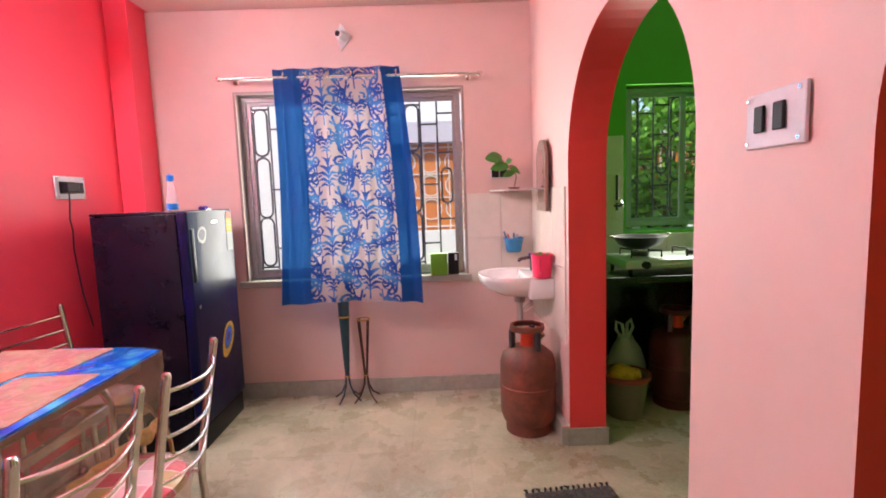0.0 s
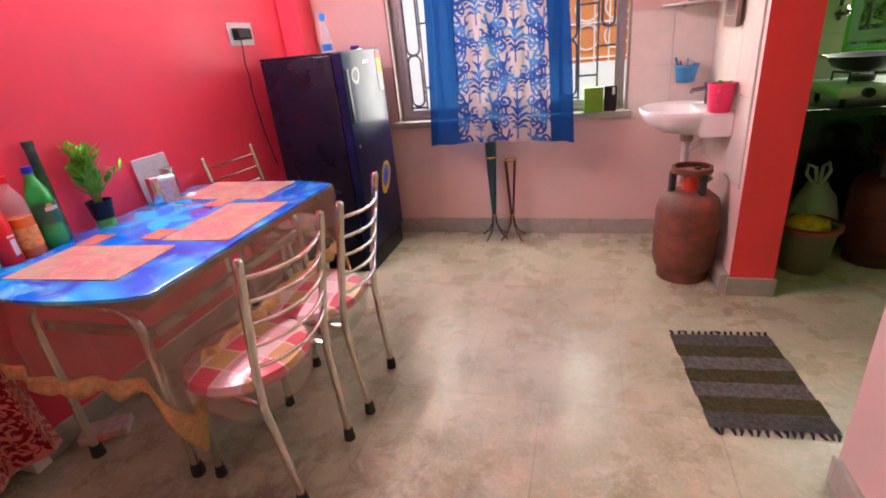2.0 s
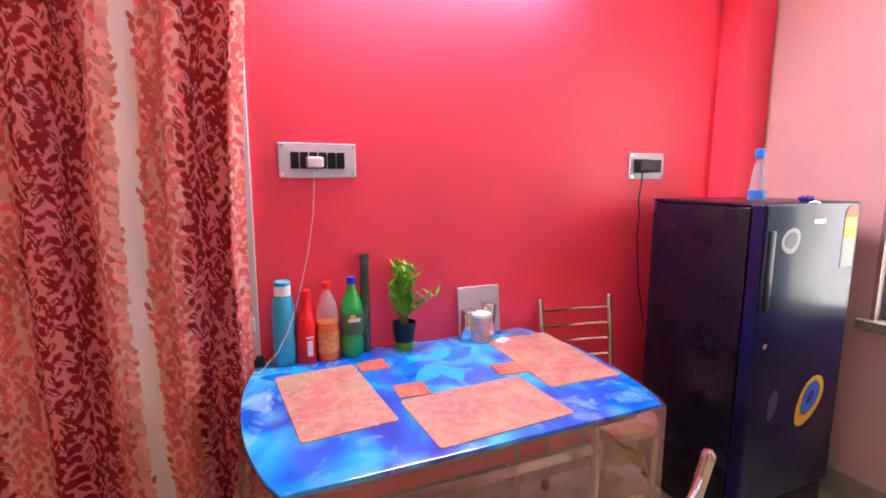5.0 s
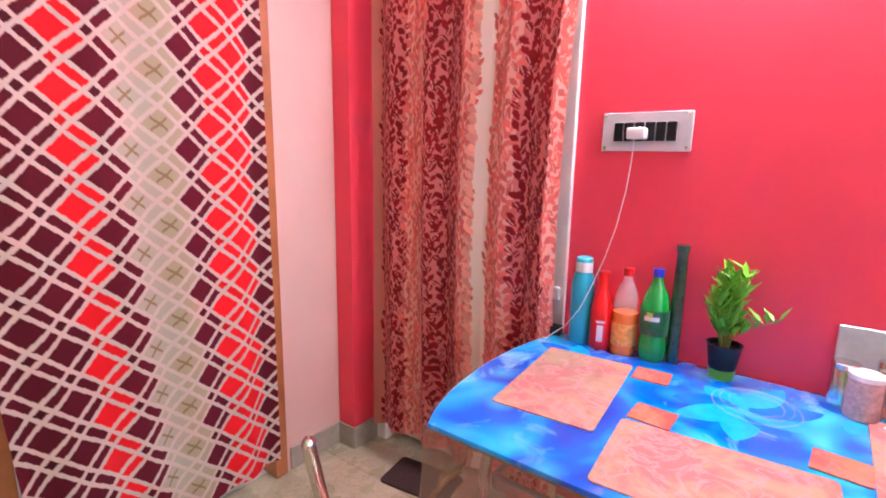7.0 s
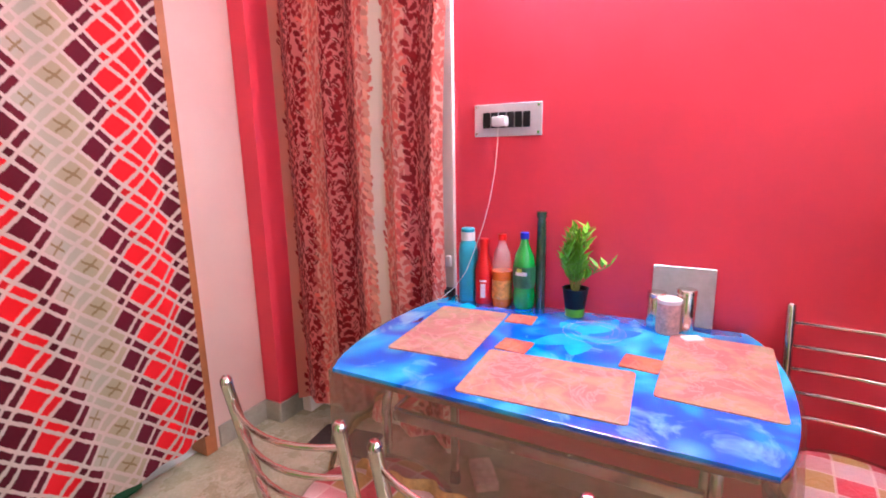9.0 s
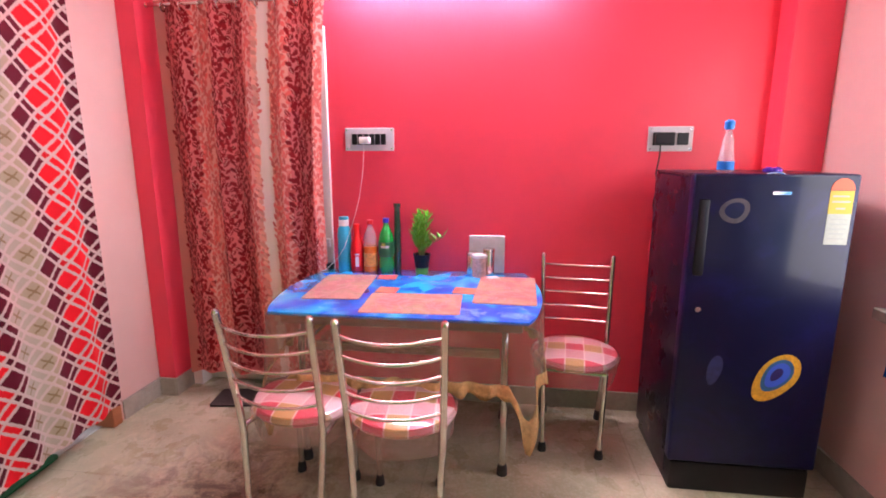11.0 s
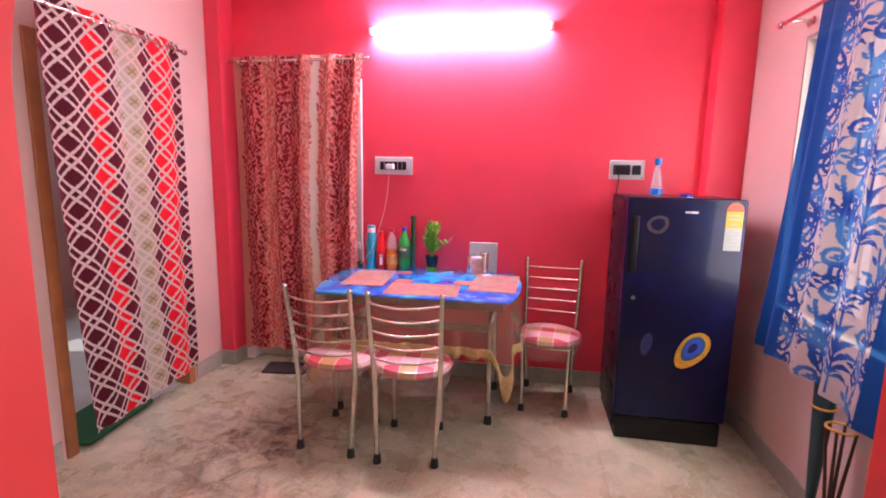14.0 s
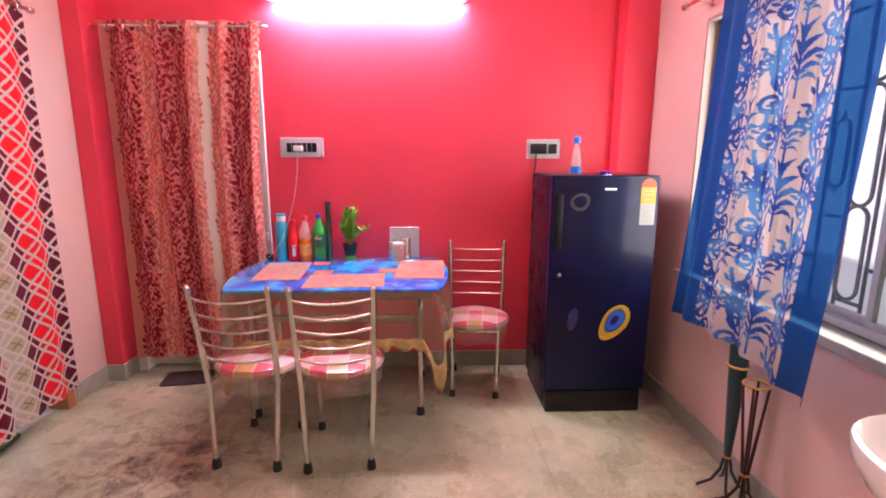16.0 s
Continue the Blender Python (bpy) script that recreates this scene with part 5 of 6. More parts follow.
gb = bottle("soda_bottle", -1.754, 1.585, [(0, 0), (0.034, 0), (0.042, 0.012), (0.043, 0.05), (0.040, 0.08), (0.043, 0.11), (0.043, 0.165), (0.036, 0.21), (0.018, 0.25), (0.014, 0.272), (0, 0.272)], GREENPET, "green plastic soda bottle with blue cap", ([(0.0, 0.272), (0.017, 0.272), (0.017, 0.296), (0, 0.296)], mat("dark_blue_cap", (0.02, 0.04, 0.55), 0.3), "blue cap"), ([(0.0412, 0.085), (0.0442, 0.105), (0.0442, 0.168), (0.0436, 0.168)], mat("green_label", (0.02, 0.14, 0.05), 0.35, grain=0.5, scale=40), "green printed label"))
for z, a0, a1, mm in ((0.142, -0.5, 0.55, WHITE_PL), (0.155, -0.35, 0.1, mat("label_lime", (0.55, 0.6, 0.08), 0.4))):
    bm = bmesh.new()
    pts = [(0.0446 * math.cos(a0 + (a1 - a0) * i / 8), 0.0446 * math.sin(a0 + (a1 - a0) * i / 8)) for i in range(9)]
    for (x0, y0), (x1, y1) in zip(pts, pts[1:]):
        vs = [bm.verts.new(p) for p in ((x0, y0, z - 0.008), (x1, y1, z - 0.005), (x1, y1, z + 0.009), (x0, y0, z + 0.006))]
        bm.faces.new(vs)
    part("label_mark", bm, mm, gb)
bottle("tall_bottle", -1.782, 1.642, [(0, 0), (0.018, 0), (0.019, 0.008), (0.019, 0.14), (0.018, 0.26), (0.016, 0.35), (0.019, 0.355), (0.019, 0.375), (0, 0.375)], DKGREEN, "tall slim dark green bottle by the wall")
phone = empty("adapter", pose(-1.765, 1.245, TZ), "small black adapter at the end of a cable", "adapter")
part("adapter_body", box(-0.02, -0.03, 0, 0.02, 0.03, 0.035, 0.006, 2), BLACK_PL, phone)

# potted plant
def potted_plant():
    p = empty("potted_plant", pose(-1.742, 1.785, TZ), "bright green artificial plant in black and green pot", "plant")
    part("pot", lathe([(0, 0.03), (0.036, 0.03), (0.046, 0.10), (0.048, 0.105), (0.043, 0.105), (0.041, 0.09), (0, 0.09)], 28), BLACK_PL, p, "black pot")
    part("pot_base", lathe([(0, 0), (0.033, 0), (0.036, 0.03), (0, 0.03)], 28), mat("lime_pot", (0.12, 0.42, 0.03), 0.35), p, "green pot base")
    rng = random.Random(5)
    leafm = mat("plant_leaf", (0.17, 0.46, 0.025), 0.45, grain=0.3, scale=30)
    stems = bmesh.new()
    leaves = [bmesh.new() for _ in range(1)]
    bm = leaves[0]
    for s in range(30):
        a, lean, h = rng.uniform(0, 6.28), rng.uniform(0.0, 0.048), rng.uniform(0.08, 0.230)
        tip = Vector((lean * math.cos(a) * 1.1, lean * math.sin(a) * 1.3, 0.09 + h))
        if s == 0:
            tip = Vector((0.03, 0.12, 0.205))
        base = Vector((0.012 * math.cos(a), 0.012 * math.sin(a), 0.09))
        tube([base, base.lerp(tip, 0.5) + Vector((0, 0, 0.015)), tip], 0.0016, 5, stems)
        for k in range(13):
            t = 0.25 + 0.75 * k / 12
            c = base.lerp(tip, t) + Vector((0, 0, 0.015 * math.sin(3.14 * t)))
            b_, up = rng.uniform(0, 6.28), rng.uniform(0.5, 1.8)
            d = Vector((math.cos(b_), math.sin(b_), up)).normalized()
            ln, w = rng.uniform(0.040, 0.068), rng.uniform(0.007, 0.012)
            side = d.cross(Vector((0, 0, 1))).normalized()
            nrm = side.cross(d)
            q = [c, c + d * ln * 0.4 + side * w + nrm * 0.002, c + d * ln, c + d * ln * 0.4 - side * w + nrm * 0.002, c + d * ln * 0.45 - nrm * 0.003]
            v = [bm.verts.new(x) for x in q]
            bm.faces.new((v[0], v[1], v[4]))
            bm.faces.new((v[1], v[2], v[4]))
            bm.faces.new((v[2], v[3], v[4]))
            bm.faces.new((v[3], v[0], v[4]))
    part("stalk", stems, mat("plant_stem", (0.22, 0.30, 0.06), 0.6), p)
    tagged(part("leaves", bm, leafm, p, "bright green leaves"), kind="stuff")
    return p


potted_plant()
st = empty("napkin_stand", pose(-1.780, 2.133, TZ), "flat grey metal panel leaning on the red wall", "stand")
bm = box(-0.004, -0.095, 0, 0.004, 0.10, 0.205, 0.003, 1)
bmesh.ops.rotate(bm, verts=bm.verts, cent=(0, 0, 0), matrix=Matrix.Rotation(radians(-7), 3, "Y"))
part("panel", bm, mat("brushed_metal_panel", (0.46, 0.46, 0.48), 0.4, 0.4, grain=0.1), st, "", False)


def canister(x, y, r, h, label, material, lid=True):
    c = empty("canister", pose(x, y, TZ), label, "canister", "canisters on the table")
    part("canister_body", lathe([(0, 0), (r * 0.97, 0), (r, 0.004), (r, h * 0.86), (r * 0.97, h * 0.87), (0, h * 0.87)], 28), material, c)
    part("lid", lathe([(0, h * 0.872), (r * 1.04, h * 0.872), (r * 1.04, h * 0.98), (r * 0.96, h), (0, h)], 28), STEEL if lid else WHITE_PL, c, "steel lid" if lid else "white lid")
    return c


canister(-1.737, 2.060, 0.030, 0.125, "polished steel canister with a steel lid", STEEL)
canister(-1.735, 2.150, 0.030, 0.145, "polished steel canister with a steel lid", STEEL)
canister(-1.700, 2.100, 0.036, 0.118, "pale pink cup-shaped jar with printed dots", mat("dotted_paper", (0.66, 0.42, 0.38), 0.6, grain=0.3, scale=70), False)
tis = bm_obj("tissue", box(-0.02, -0.03, 0, 0.02, 0.03, 0.008, 0.003, 1), WHITE_PL)
tis.matrix_basis = pose(-1.66, 2.175, TZ, 0, 0, 30)
tagged(tis, "crumpled white tissue on the blue table", "tissue")
tr = empty("glass_trivet", pose(-1.585, 1.885, TZ), "round clear glass dish with swirled rim", "dish")
for r, z in ((0.10, 0.006), (0.082, 0.012), (0.062, 0.010)):
    part("rim", tube([(r * math.cos(a), r * math.sin(a), z) for a in [2 * math.pi * k / 40 for k in range(41)]], 0.0028, 6, cap=False), GLASS, tr)
pk = bm_obj("packet", box(-0.09, -0.05, 0, 0.09, 0.05, 0.04, 0.008, 2), mat("pale_packet", (0.66, 0.5, 0.46), 0.5, grain=0.3, scale=30))
pk.matrix_basis = pose(-1.71, 1.43, 0, 0, 0, 35)
tagged(pk, "pale pink paper packet under the dining table", "packet")

# ---- north wall and basin corner ----
lh = empty("lamp_holder", pose(-0.405, NY, 2.44), "white angled lamp holder with no bulb", "lamp holder")
part("back_plate", prism([(-0.03, 0), (0.0, 0.09), (0.07, 0.0), (0.0, -0.09)], 0, 0.012, 0.003), WHITE_PL, lh)
lh.children[0].matrix_basis = pose(0, 0, 0, 90, 0, 0)
part("socket", tube([(0.02, -0.01, 0), (0.01, -0.05, 0), (-0.005, -0.085, 0)], 0.028, 16, radii=[0.032, 0.028, 0.026]), WHITE_PL, lh, "pale round socket")
part("contact", tube([(-0.006, -0.084, 0), (-0.009, -0.09, 0)], 0.018, 14), BLACK_PL, lh, "dark socket mouth")


def flower_stand(x, y, label, mats, solid, top):
    """Tall stand tapering down to a ring and four splayed feet."""
    s = empty("flower_stand", pose(x, y, 0), label, "flower stand", "flower stands by the wall")
    for k in range(4):
        a = radians(45 + 90 * k + (20 if solid else 0))
        d = Vector((math.cos(a), math.sin(a), 0))
        part("foot", tube([d * 0.012 + Vector((0, 0, 0.17)), d * 0.020 + Vector((0, 0, 0.11)), d * 0.05 + Vector((0, 0, 0.05)), d * 0.105 + Vector((0, 0, 0.008))], 0.006, 8), mats[0], s)
        if not solid:
            part("rod", tube([d * 0.008 + Vector((0, 0, 0.17)), d * 0.045 + Vector((0, 0, top))], 0.005, 8, radii=[0.007, 0.005]), mats[0], s)
    if solid:
        part("cone", lathe([(0, 0.165), (0.014, 0.165), (0.022, 0.30), (0.034, 0.55), (0.042, top), (0.036, top), (0.03, 0.58), (0, 0.56)], 20), mats[1], s, "dark teal tapered body")
    else:
        part("rim", tube([(0.045 * math.cos(t), 0.045 * math.sin(t), top) for t in [2 * math.pi * k / 24 for k in range(25)]], 0.005, 6, cap=False), mats[2], s, "gold rim")
    for z, r in ((0.172, 0.016), (0.59, 0.039)) if solid else ((0.178, 0.014),):
        part("band", tube([(r * math.cos(t), r * math.sin(t), z) for t in [2 * math.pi * k / 20 for k in range(21)]], 0.0055, 6, cap=False), mats[2], s, "gold band")
    return s


GOLD = mat("gold_band", (0.50, 0.26, 0.05), 0.35, 0.6)
flower_stand(-0.470, 3.575, "dark teal tapered flower stand with gold bands", (mat("teal_dark", (0.012, 0.035, 0.05), 0.4), mat("teal_body", (0.01, 0.045, 0.06), 0.4, grain=0.2), GOLD), True, 0.78)
flower_stand(-0.340, 3.565, "dark brown rod flower stand with gold band", (mat("brown_rod", (0.05, 0.012, 0.008), 0.4), None, GOLD), False, 0.57)

bx = empty("phone_box", pose(0.19, 3.665, 0.838), "lime green box on the window sill", "box")
part("box_body", box(-0.06, -0.03, 0, 0.055, 0.03, 0.15, 0.004, 1), mat("lime_card", (0.16, 0.36, 0.02), 0.5, grain=0.08), bx, "", False)
bx2 = empty("phone", pose(0.285, 3.655, 0.838), "black and white phone leaning on the window sill", "phone")
part("phone_body", box(-0.035, -0.008, 0, 0.04, 0.008, 0.152, 0.006, 2), BLACK_PL, bx2, "", False)
part("camera_bump", box(0.012, -0.011, 0.10, 0.028, -0.007, 0.142, 0.003, 1), WHITE_PL, bx2, "pale camera bump", False)

# wash basin: bowl with a flat back ledge, on the arch wall
def basin():
    s = empty("wash_basin", pose(EX - 0.020, 3.32, 0.890), "white ceramic wall-hung wash basin", "wash basin")
    bm = bmesh.new()
    n = 40

    def ring(sc, z, shift=0.0):
        out = []
        for k in range(n):
            t = 2 * math.pi * k / n
            c, d = math.cos(t), math.sin(t)
            x = -0.20 + 0.20 * abs(c) ** 0.75 * (1 if c > 0 else -1) * 1.0
            if c < 0:
                x = -0.20 + 0.215 * c
            y = 0.225 * abs(d) ** 0.8 * (1 if d > 0 else -1)
            x = -0.20 + (x + 0.20) * sc + shift
            out.append(bm.verts.new((min(x, -0.002) if sc > 0.9 else x, y * sc, z)))
        return out

    rings = [ring(0.45, -0.135, 0.10), ring(0.72, -0.122, 0.055), ring(0.93, -0.075, 0.012), ring(0.99, -0.03), ring(1.0, -0.005), ring(0.985, 0.0), ring(0.88, -0.004, -0.02), ring(0.80, -0.04, -0.02), ring(0.62, -0.085, -0.01), ring(0.25, -0.105, 0.0)]
    for a, b in zip(rings, rings[1:]):
        for k in range(n):
            bm.faces.new((a[k], a[(k + 1) % n], b[(k + 1) % n], b[k]))
    bm.faces.new(rings[0][::-1])
    bm.faces.new(rings[-1])
    bmesh.ops.recalc_face_normals(bm, faces=bm.faces)
    part("bowl", bm, CERAMIC, s)
    part("back_ledge", box(-0.14, -0.225, -0.13, 0.008, 0.225, -0.006, 0.012, 3), CERAMIC, s)
    part("drain", lathe([(0, -0.103), (0.022, -0.103), (0.02, -0.099), (0, -0.099)], 18, x=-0.2), CHROME, s, "chrome drain")
    tap = part("tap", tube([(-0.07, 0.06, 0.0), (-0.07, 0.06, 0.07), (-0.085, 0.055, 0.085), (-0.15, 0.045, 0.075), (-0.155, 0.045, 0.06)], 0.011, 12), mat("dark_chrome", (0.12, 0.11, 0.13), 0.25, 0.8), s, "dark metal tap")
    part("tap_knob", lathe([(0, 0.085), (0.02, 0.088), (0.022, 0.11), (0, 0.115)], 12, x=-0.07, y=0.06), mat("knob_blue", (0.05, 0.05, 0.2), 0.3), tap)
    part("waste_pipe", tube([(-0.16, 0, -0.14), (-0.16, 0, -0.28), (-0.16, 0.02, -0.42), (-0.10, 0.10, -0.47), (-0.02, 0.20, -0.48)], 0.02, 12), mat("grey_pvc", (0.5, 0.47, 0.45), 0.5), s, "grey waste pipe")
    part("waste_nut", lathe([(0.0, -0.185), (0.034, -0.185), (0.036, -0.15), (0, -0.148)], 16, x=-0.16), mat("grey_nut", (0.35, 0.3, 0.28), 0.5), s)
    part("inlet_hose", tube([(-0.06, 0.06, -0.13), (-0.07, 0.08, -0.20), (-0.12, 0.12, -0.26), (-0.10, 0.2, -0.30), (-0.03, 0.25, -0.28)], 0.007, 8), CHROME, s, "braided inlet hose")
    return s


basin()
cup = empty("cup", pose(0.785, 3.135, 0.884), "hot pink plastic cup holding greenery on the basin", "cup")
part("cup_body", lathe([(0, 0), (0.05, 0), (0.053, 0.004), (0.062, 0.135), (0.064, 0.14), (0.058, 0.138), (0.05, 0.02), (0, 0.015)], 28), mat("hot_pink", (0.92, 0.04, 0.16), 0.35), cup)
part("handle", tube([(-0.02, -0.055, 0.11), (-0.03, -0.085, 0.10), (-0.03, -0.09, 0.05), (-0.02, -0.052, 0.03)], 0.006, 8), mat("hot_pink_handle", (0.8, 0.03, 0.12), 0.35), cup)


def leaf_mesh(bm, c, d, ln, w, droop=0.2, up=Vector((0, 0, 1))):
    """A broad leaf: two rows of quads from base c along d."""
    d = d.normalized()
    side = d.cross(up).normalized()
    prev = None
    for k in range(7):
        t = k / 6
        ww = w * math.sin(math.pi * min(1, 0.08 + t * 0.92)) ** 0.8 * (1 - 0.25 * t)
        p = c + d * ln * t + Vector((0, 0, -droop * ln * t * t))
        cur = [bm.verts.new(p - side * ww), bm.verts.new(p - Vector((0, 0, 0.10 * ww))), bm.verts.new(p + side * ww)]
        if prev:
            bm.faces.new((prev[0], prev[1], cur[1], cur[0]))
            bm.faces.new((prev[1], prev[2], cur[2], cur[1]))
        prev = cur


LEAF = mat("houseplant_leaf", (0.05, 0.20, 0.02), 0.4, grain=0.25, scale=25)
bm = bmesh.new()
rng = random.Random(3)
for k in range(9):
    a = rng.uniform(0, 6.28)
    leaf_mesh(bm, Vector((0.02 * math.cos(a), 0.02 * math.sin(a), 0.12)), Vector((math.cos(a), math.sin(a), 1.2)), 0.055, 0.012, 0.3)
part("sprig", bm, LEAF, cup, "small green leaves")

# corner shelf with money plant, arched mirror, blue basket
sh = empty("corner_shelf", pose(EX - 0.04, NY - 0.012, 1.40), "small frosted glass corner shelf", "shelf")
part("shelf_board", prism([(0, 0)] + arc(0, 0, 0.27, 180, 270, 14), 0, 0.008, 0.001), mat("frosted_glass", (0.6, 0.58, 0.52), 0.3, alpha=0.8), sh)
for p in ((-0.16, -0.01), (-0.01, -0.16)):
    part("clip", box(p[0] - 0.012, p[1] - 0.012, -0.014, p[0] + 0.012, p[1] + 0.012, 0.0, 0.003, 1), CHROME, sh, "chrome shelf clip", False)
pl = empty("money_plant", pose(0.70, 3.55, 1.409), "money plant cutting with broad green leaves", "plant")
part("dish", lathe([(0, 0), (0.03, 0), (0.045, 0.012), (0.04, 0.012), (0.028, 0.004), (0, 0.004)], 20), mat("maroon_dish", (0.25, 0.04, 0.04), 0.4), pl, "small maroon dish")
part("vine", tube([(0.0, 0, 0.01), (0.015, -0.005, 0.08), (-0.005, 0.0, 0.13), (-0.06, -0.01, 0.17), (-0.11, -0.02, 0.22)], 0.004, 8), mat("vine", (0.25, 0.16, 0.07), 0.6), pl)
bm = bmesh.new()
for c, d, ln, w in (((-0.04, -0.02, 0.15), (-1, -0.3, 0.10), 0.13, 0.045), ((-0.08, -0.02, 0.20), (-1, -0.4, 0.25), 0.13, 0.05), ((0.0, 0, 0.11), (-1, -0.5, -0.1), 0.09, 0.03), ((-0.05, 0, 0.17), (0.5, -0.5, 0.5), 0.06, 0.022), ((-0.03, 0, 0.15), (0.8, -0.2, -0.4), 0.08, 0.025)):
    leaf_mesh(bm, Vector(c), Vector(d), ln, w, 0.25, Vector((0, -1, 0.6)))
part("leaves", bm, LEAF, pl, "broad green leaves")
mi = empty("mirror", pose(EX - 0.032, 3.27, 1.27), "small arched wall mirror in grey-brown frame", "mirror")


def arch_panel(w, h, x0, x1, z0=0.0):
    out = [(-w / 2, z0)] + [(-w / 2 * math.cos(math.pi * k / 16), h - w / 2 + w / 2 * math.sin(math.pi * k / 16)) for k in range(17)] + [(w / 2, z0)]
    bm = bmesh.new()
    a = [bm.verts.new((x0, y, z)) for y, z in out]
    b = [bm.verts.new((x1, y, z)) for y, z in out]
    bm.faces.new(a)
    bm.faces.new(b[::-1])
    for i in range(len(out)):
        bm.faces.new((a[i], b[i], b[(i + 1) % len(out)], a[(i + 1) % len(out)]))
    bmesh.ops.recalc_face_normals(bm, faces=bm.faces)
    return bm


part("mirror_frame", arch_panel(0.24, 0.42, -0.018, 0.0), mat("mirror_frame_brown", (0.22, 0.14, 0.11), 0.4, grain=0.15), mi, "", False)
part("mirror_glass", arch_panel(0.17, 0.365, -0.021, -0.017, 0.05), mat("mirror_glass", (0.85, 0.85, 0.85), 0.03, 1.0), mi, "silvered glass", False)
part("mirror_ledge", box(-0.06, -0.12, 0.12, -0.018, 0.12, 0.128, 0.002, 1), mat("ledge_grey", (0.3, 0.25, 0.22), 0.4), mi, "", False)
bk = empty("basket", pose(0.70, NY - 0.065, 0.985), "blue plastic basket holding brushes on the tiles", "basket")
part("basket_body", lathe([(0, 0), (0.045, 0), (0.05, 0.005), (0.065, 0.085), (0.072, 0.09), (0.068, 0.098), (0.060, 0.09), (0.044, 0.01), (0, 0.008)], 14), mat("blue_basket", (0.03, 0.20, 0.42), 0.4, grain=0.15, scale=40), bk)
for k, (dx, h, c) in enumerate(((-0.05, 0.14, (0.02, 0.15, 0.4)), (-0.03, 0.12, (0.5, 0.05, 0.08)), (0.0, 0.13, (0.1, 0.3, 0.5)), (0.02, 0.12, (0.4, 0.5, 0.6)))):
    part("toothbrush", tube([(dx * 0.5, 0, 0.02), (dx * 1.3, -0.01, h)], 0.006, 8), mat("brush_%s" % "abcd"[k], c, 0.4), bk)

# gas cylinder
def gas_cylinder(m, label, full=True, red=LPG):
    g = empty("gas_cylinder", m, label, "gas cylinder", "gas cylinders")
    part("cylinder_body", lathe([(0, 0.035), (0.10, 0.035), (0.145, 0.07), (0.160, 0.12), (0.160, 0.262), (0.164, 0.266), (0.164, 0.282), (0.160, 0.286), (0.160, 0.40), (0.145, 0.455), (0.10, 0.492), (0.05, 0.505), (0, 0.507)], 40), red, g)
    part("foot_ring", lathe([(0.122, 0.0), (0.130, 0.0), (0.130, 0.065), (0.122, 0.065)], 36), red, g)
    part("valve_shroud", tube([(0, 0, 0.505), (0, 0, 0.60)], 0.04, 16, radii=[0.042, 0.036]), LPG_RED, g, "bright red valve cap")
    part("valve_knob", tube([(0.05, -0.03, 0.545), (0.075, -0.05, 0.575)], 0.02, 10), mat("brass_dark", (0.25, 0.13, 0.06), 0.4, 0.6), g, "brass regulator")
    for k in range(3):
        a = radians(40 + 120 * k)
        part("collar_post", box(0.088 * math.cos(a) - 0.015, 0.088 * math.sin(a) - 0.015, 0.485, 0.088 * math.cos(a) + 0.015, 0.088 * math.sin(a) + 0.015, 0.60, 0.004, 1), IRON, g, "", False)
    part("collar", lathe([(0.083, 0.595), (0.098, 0.595), (0.100, 0.605), (0.098, 0.625), (0.085, 0.628), (0.083, 0.62)], 36), red, g, "rusty handling collar")
    return g


gas_cylinder(pose(0.68, 3.07, 0, 0, 0, 20), "worn rusty red gas cylinder under the basin")

# striped rag rug at the arch
def rug():
    r = empty("rug", pose(0.768, 2.159, 0, 0, 0, 5), "grey and olive striped rag rug with dark fringe", "rug")
    W, L = 0.41, 0.585
    cols = [(0.14, 0.135, 0.125), (0.11, 0.098, 0.035), (0.21, 0.20, 0.19), (0.105, 0.093, 0.035), (0.22, 0.21, 0.20), (0.11, 0.098, 0.035), (0.15, 0.14, 0.13)]
    ms = [mat("rag_%s" % "abcdefg"[i], c, 0.95, grain=0.5, scale=60, bump=0.8, bump_scale=150) for i, c in enumerate(cols)]
    h = L / len(cols)
    for i in range(len(cols)):
        bm = bmesh.new()
        y0 = -L / 2 + i * h
        nx = 16
        lo = [[bm.verts.new((-W / 2 + W * k / nx + 0.004 * math.sin(i * 2), y0 + j * h / 3, 0.005 + 0.0015 * math.sin(k * 1.7 + j + i * 3))) for k in range(nx + 1)] for j in range(4)]
        for j in range(3):
            for k in range(nx):
                bm.faces.new((lo[j][k], lo[j][k + 1], lo[j + 1][k + 1], lo[j + 1][k]))
        bmesh.ops.solidify(bm, geom=bm.faces[:], thickness=0.004)
        part("stripe", bm, ms[i], r)
    fr = mat("dark_fringe", (0.025, 0.022, 0.022), 0.9)
    rng = random.Random(2)
    for e in (-1, 1):
        for k in range(15):
            x = -W / 2 + W * (k + 0.5) / 15
            part("tassel", tube([(x, e * L / 2, 0.004), (x + rng.uniform(-0.006, 0.006), e * (L / 2 + 0.012), 0.009), (x + rng.uniform(-0.012, 0.012), e * (L / 2 + 0.03), 0.004)], 0.004, 6, radii=[0.004, 0.007, 0.003]), fr, r)
    return r


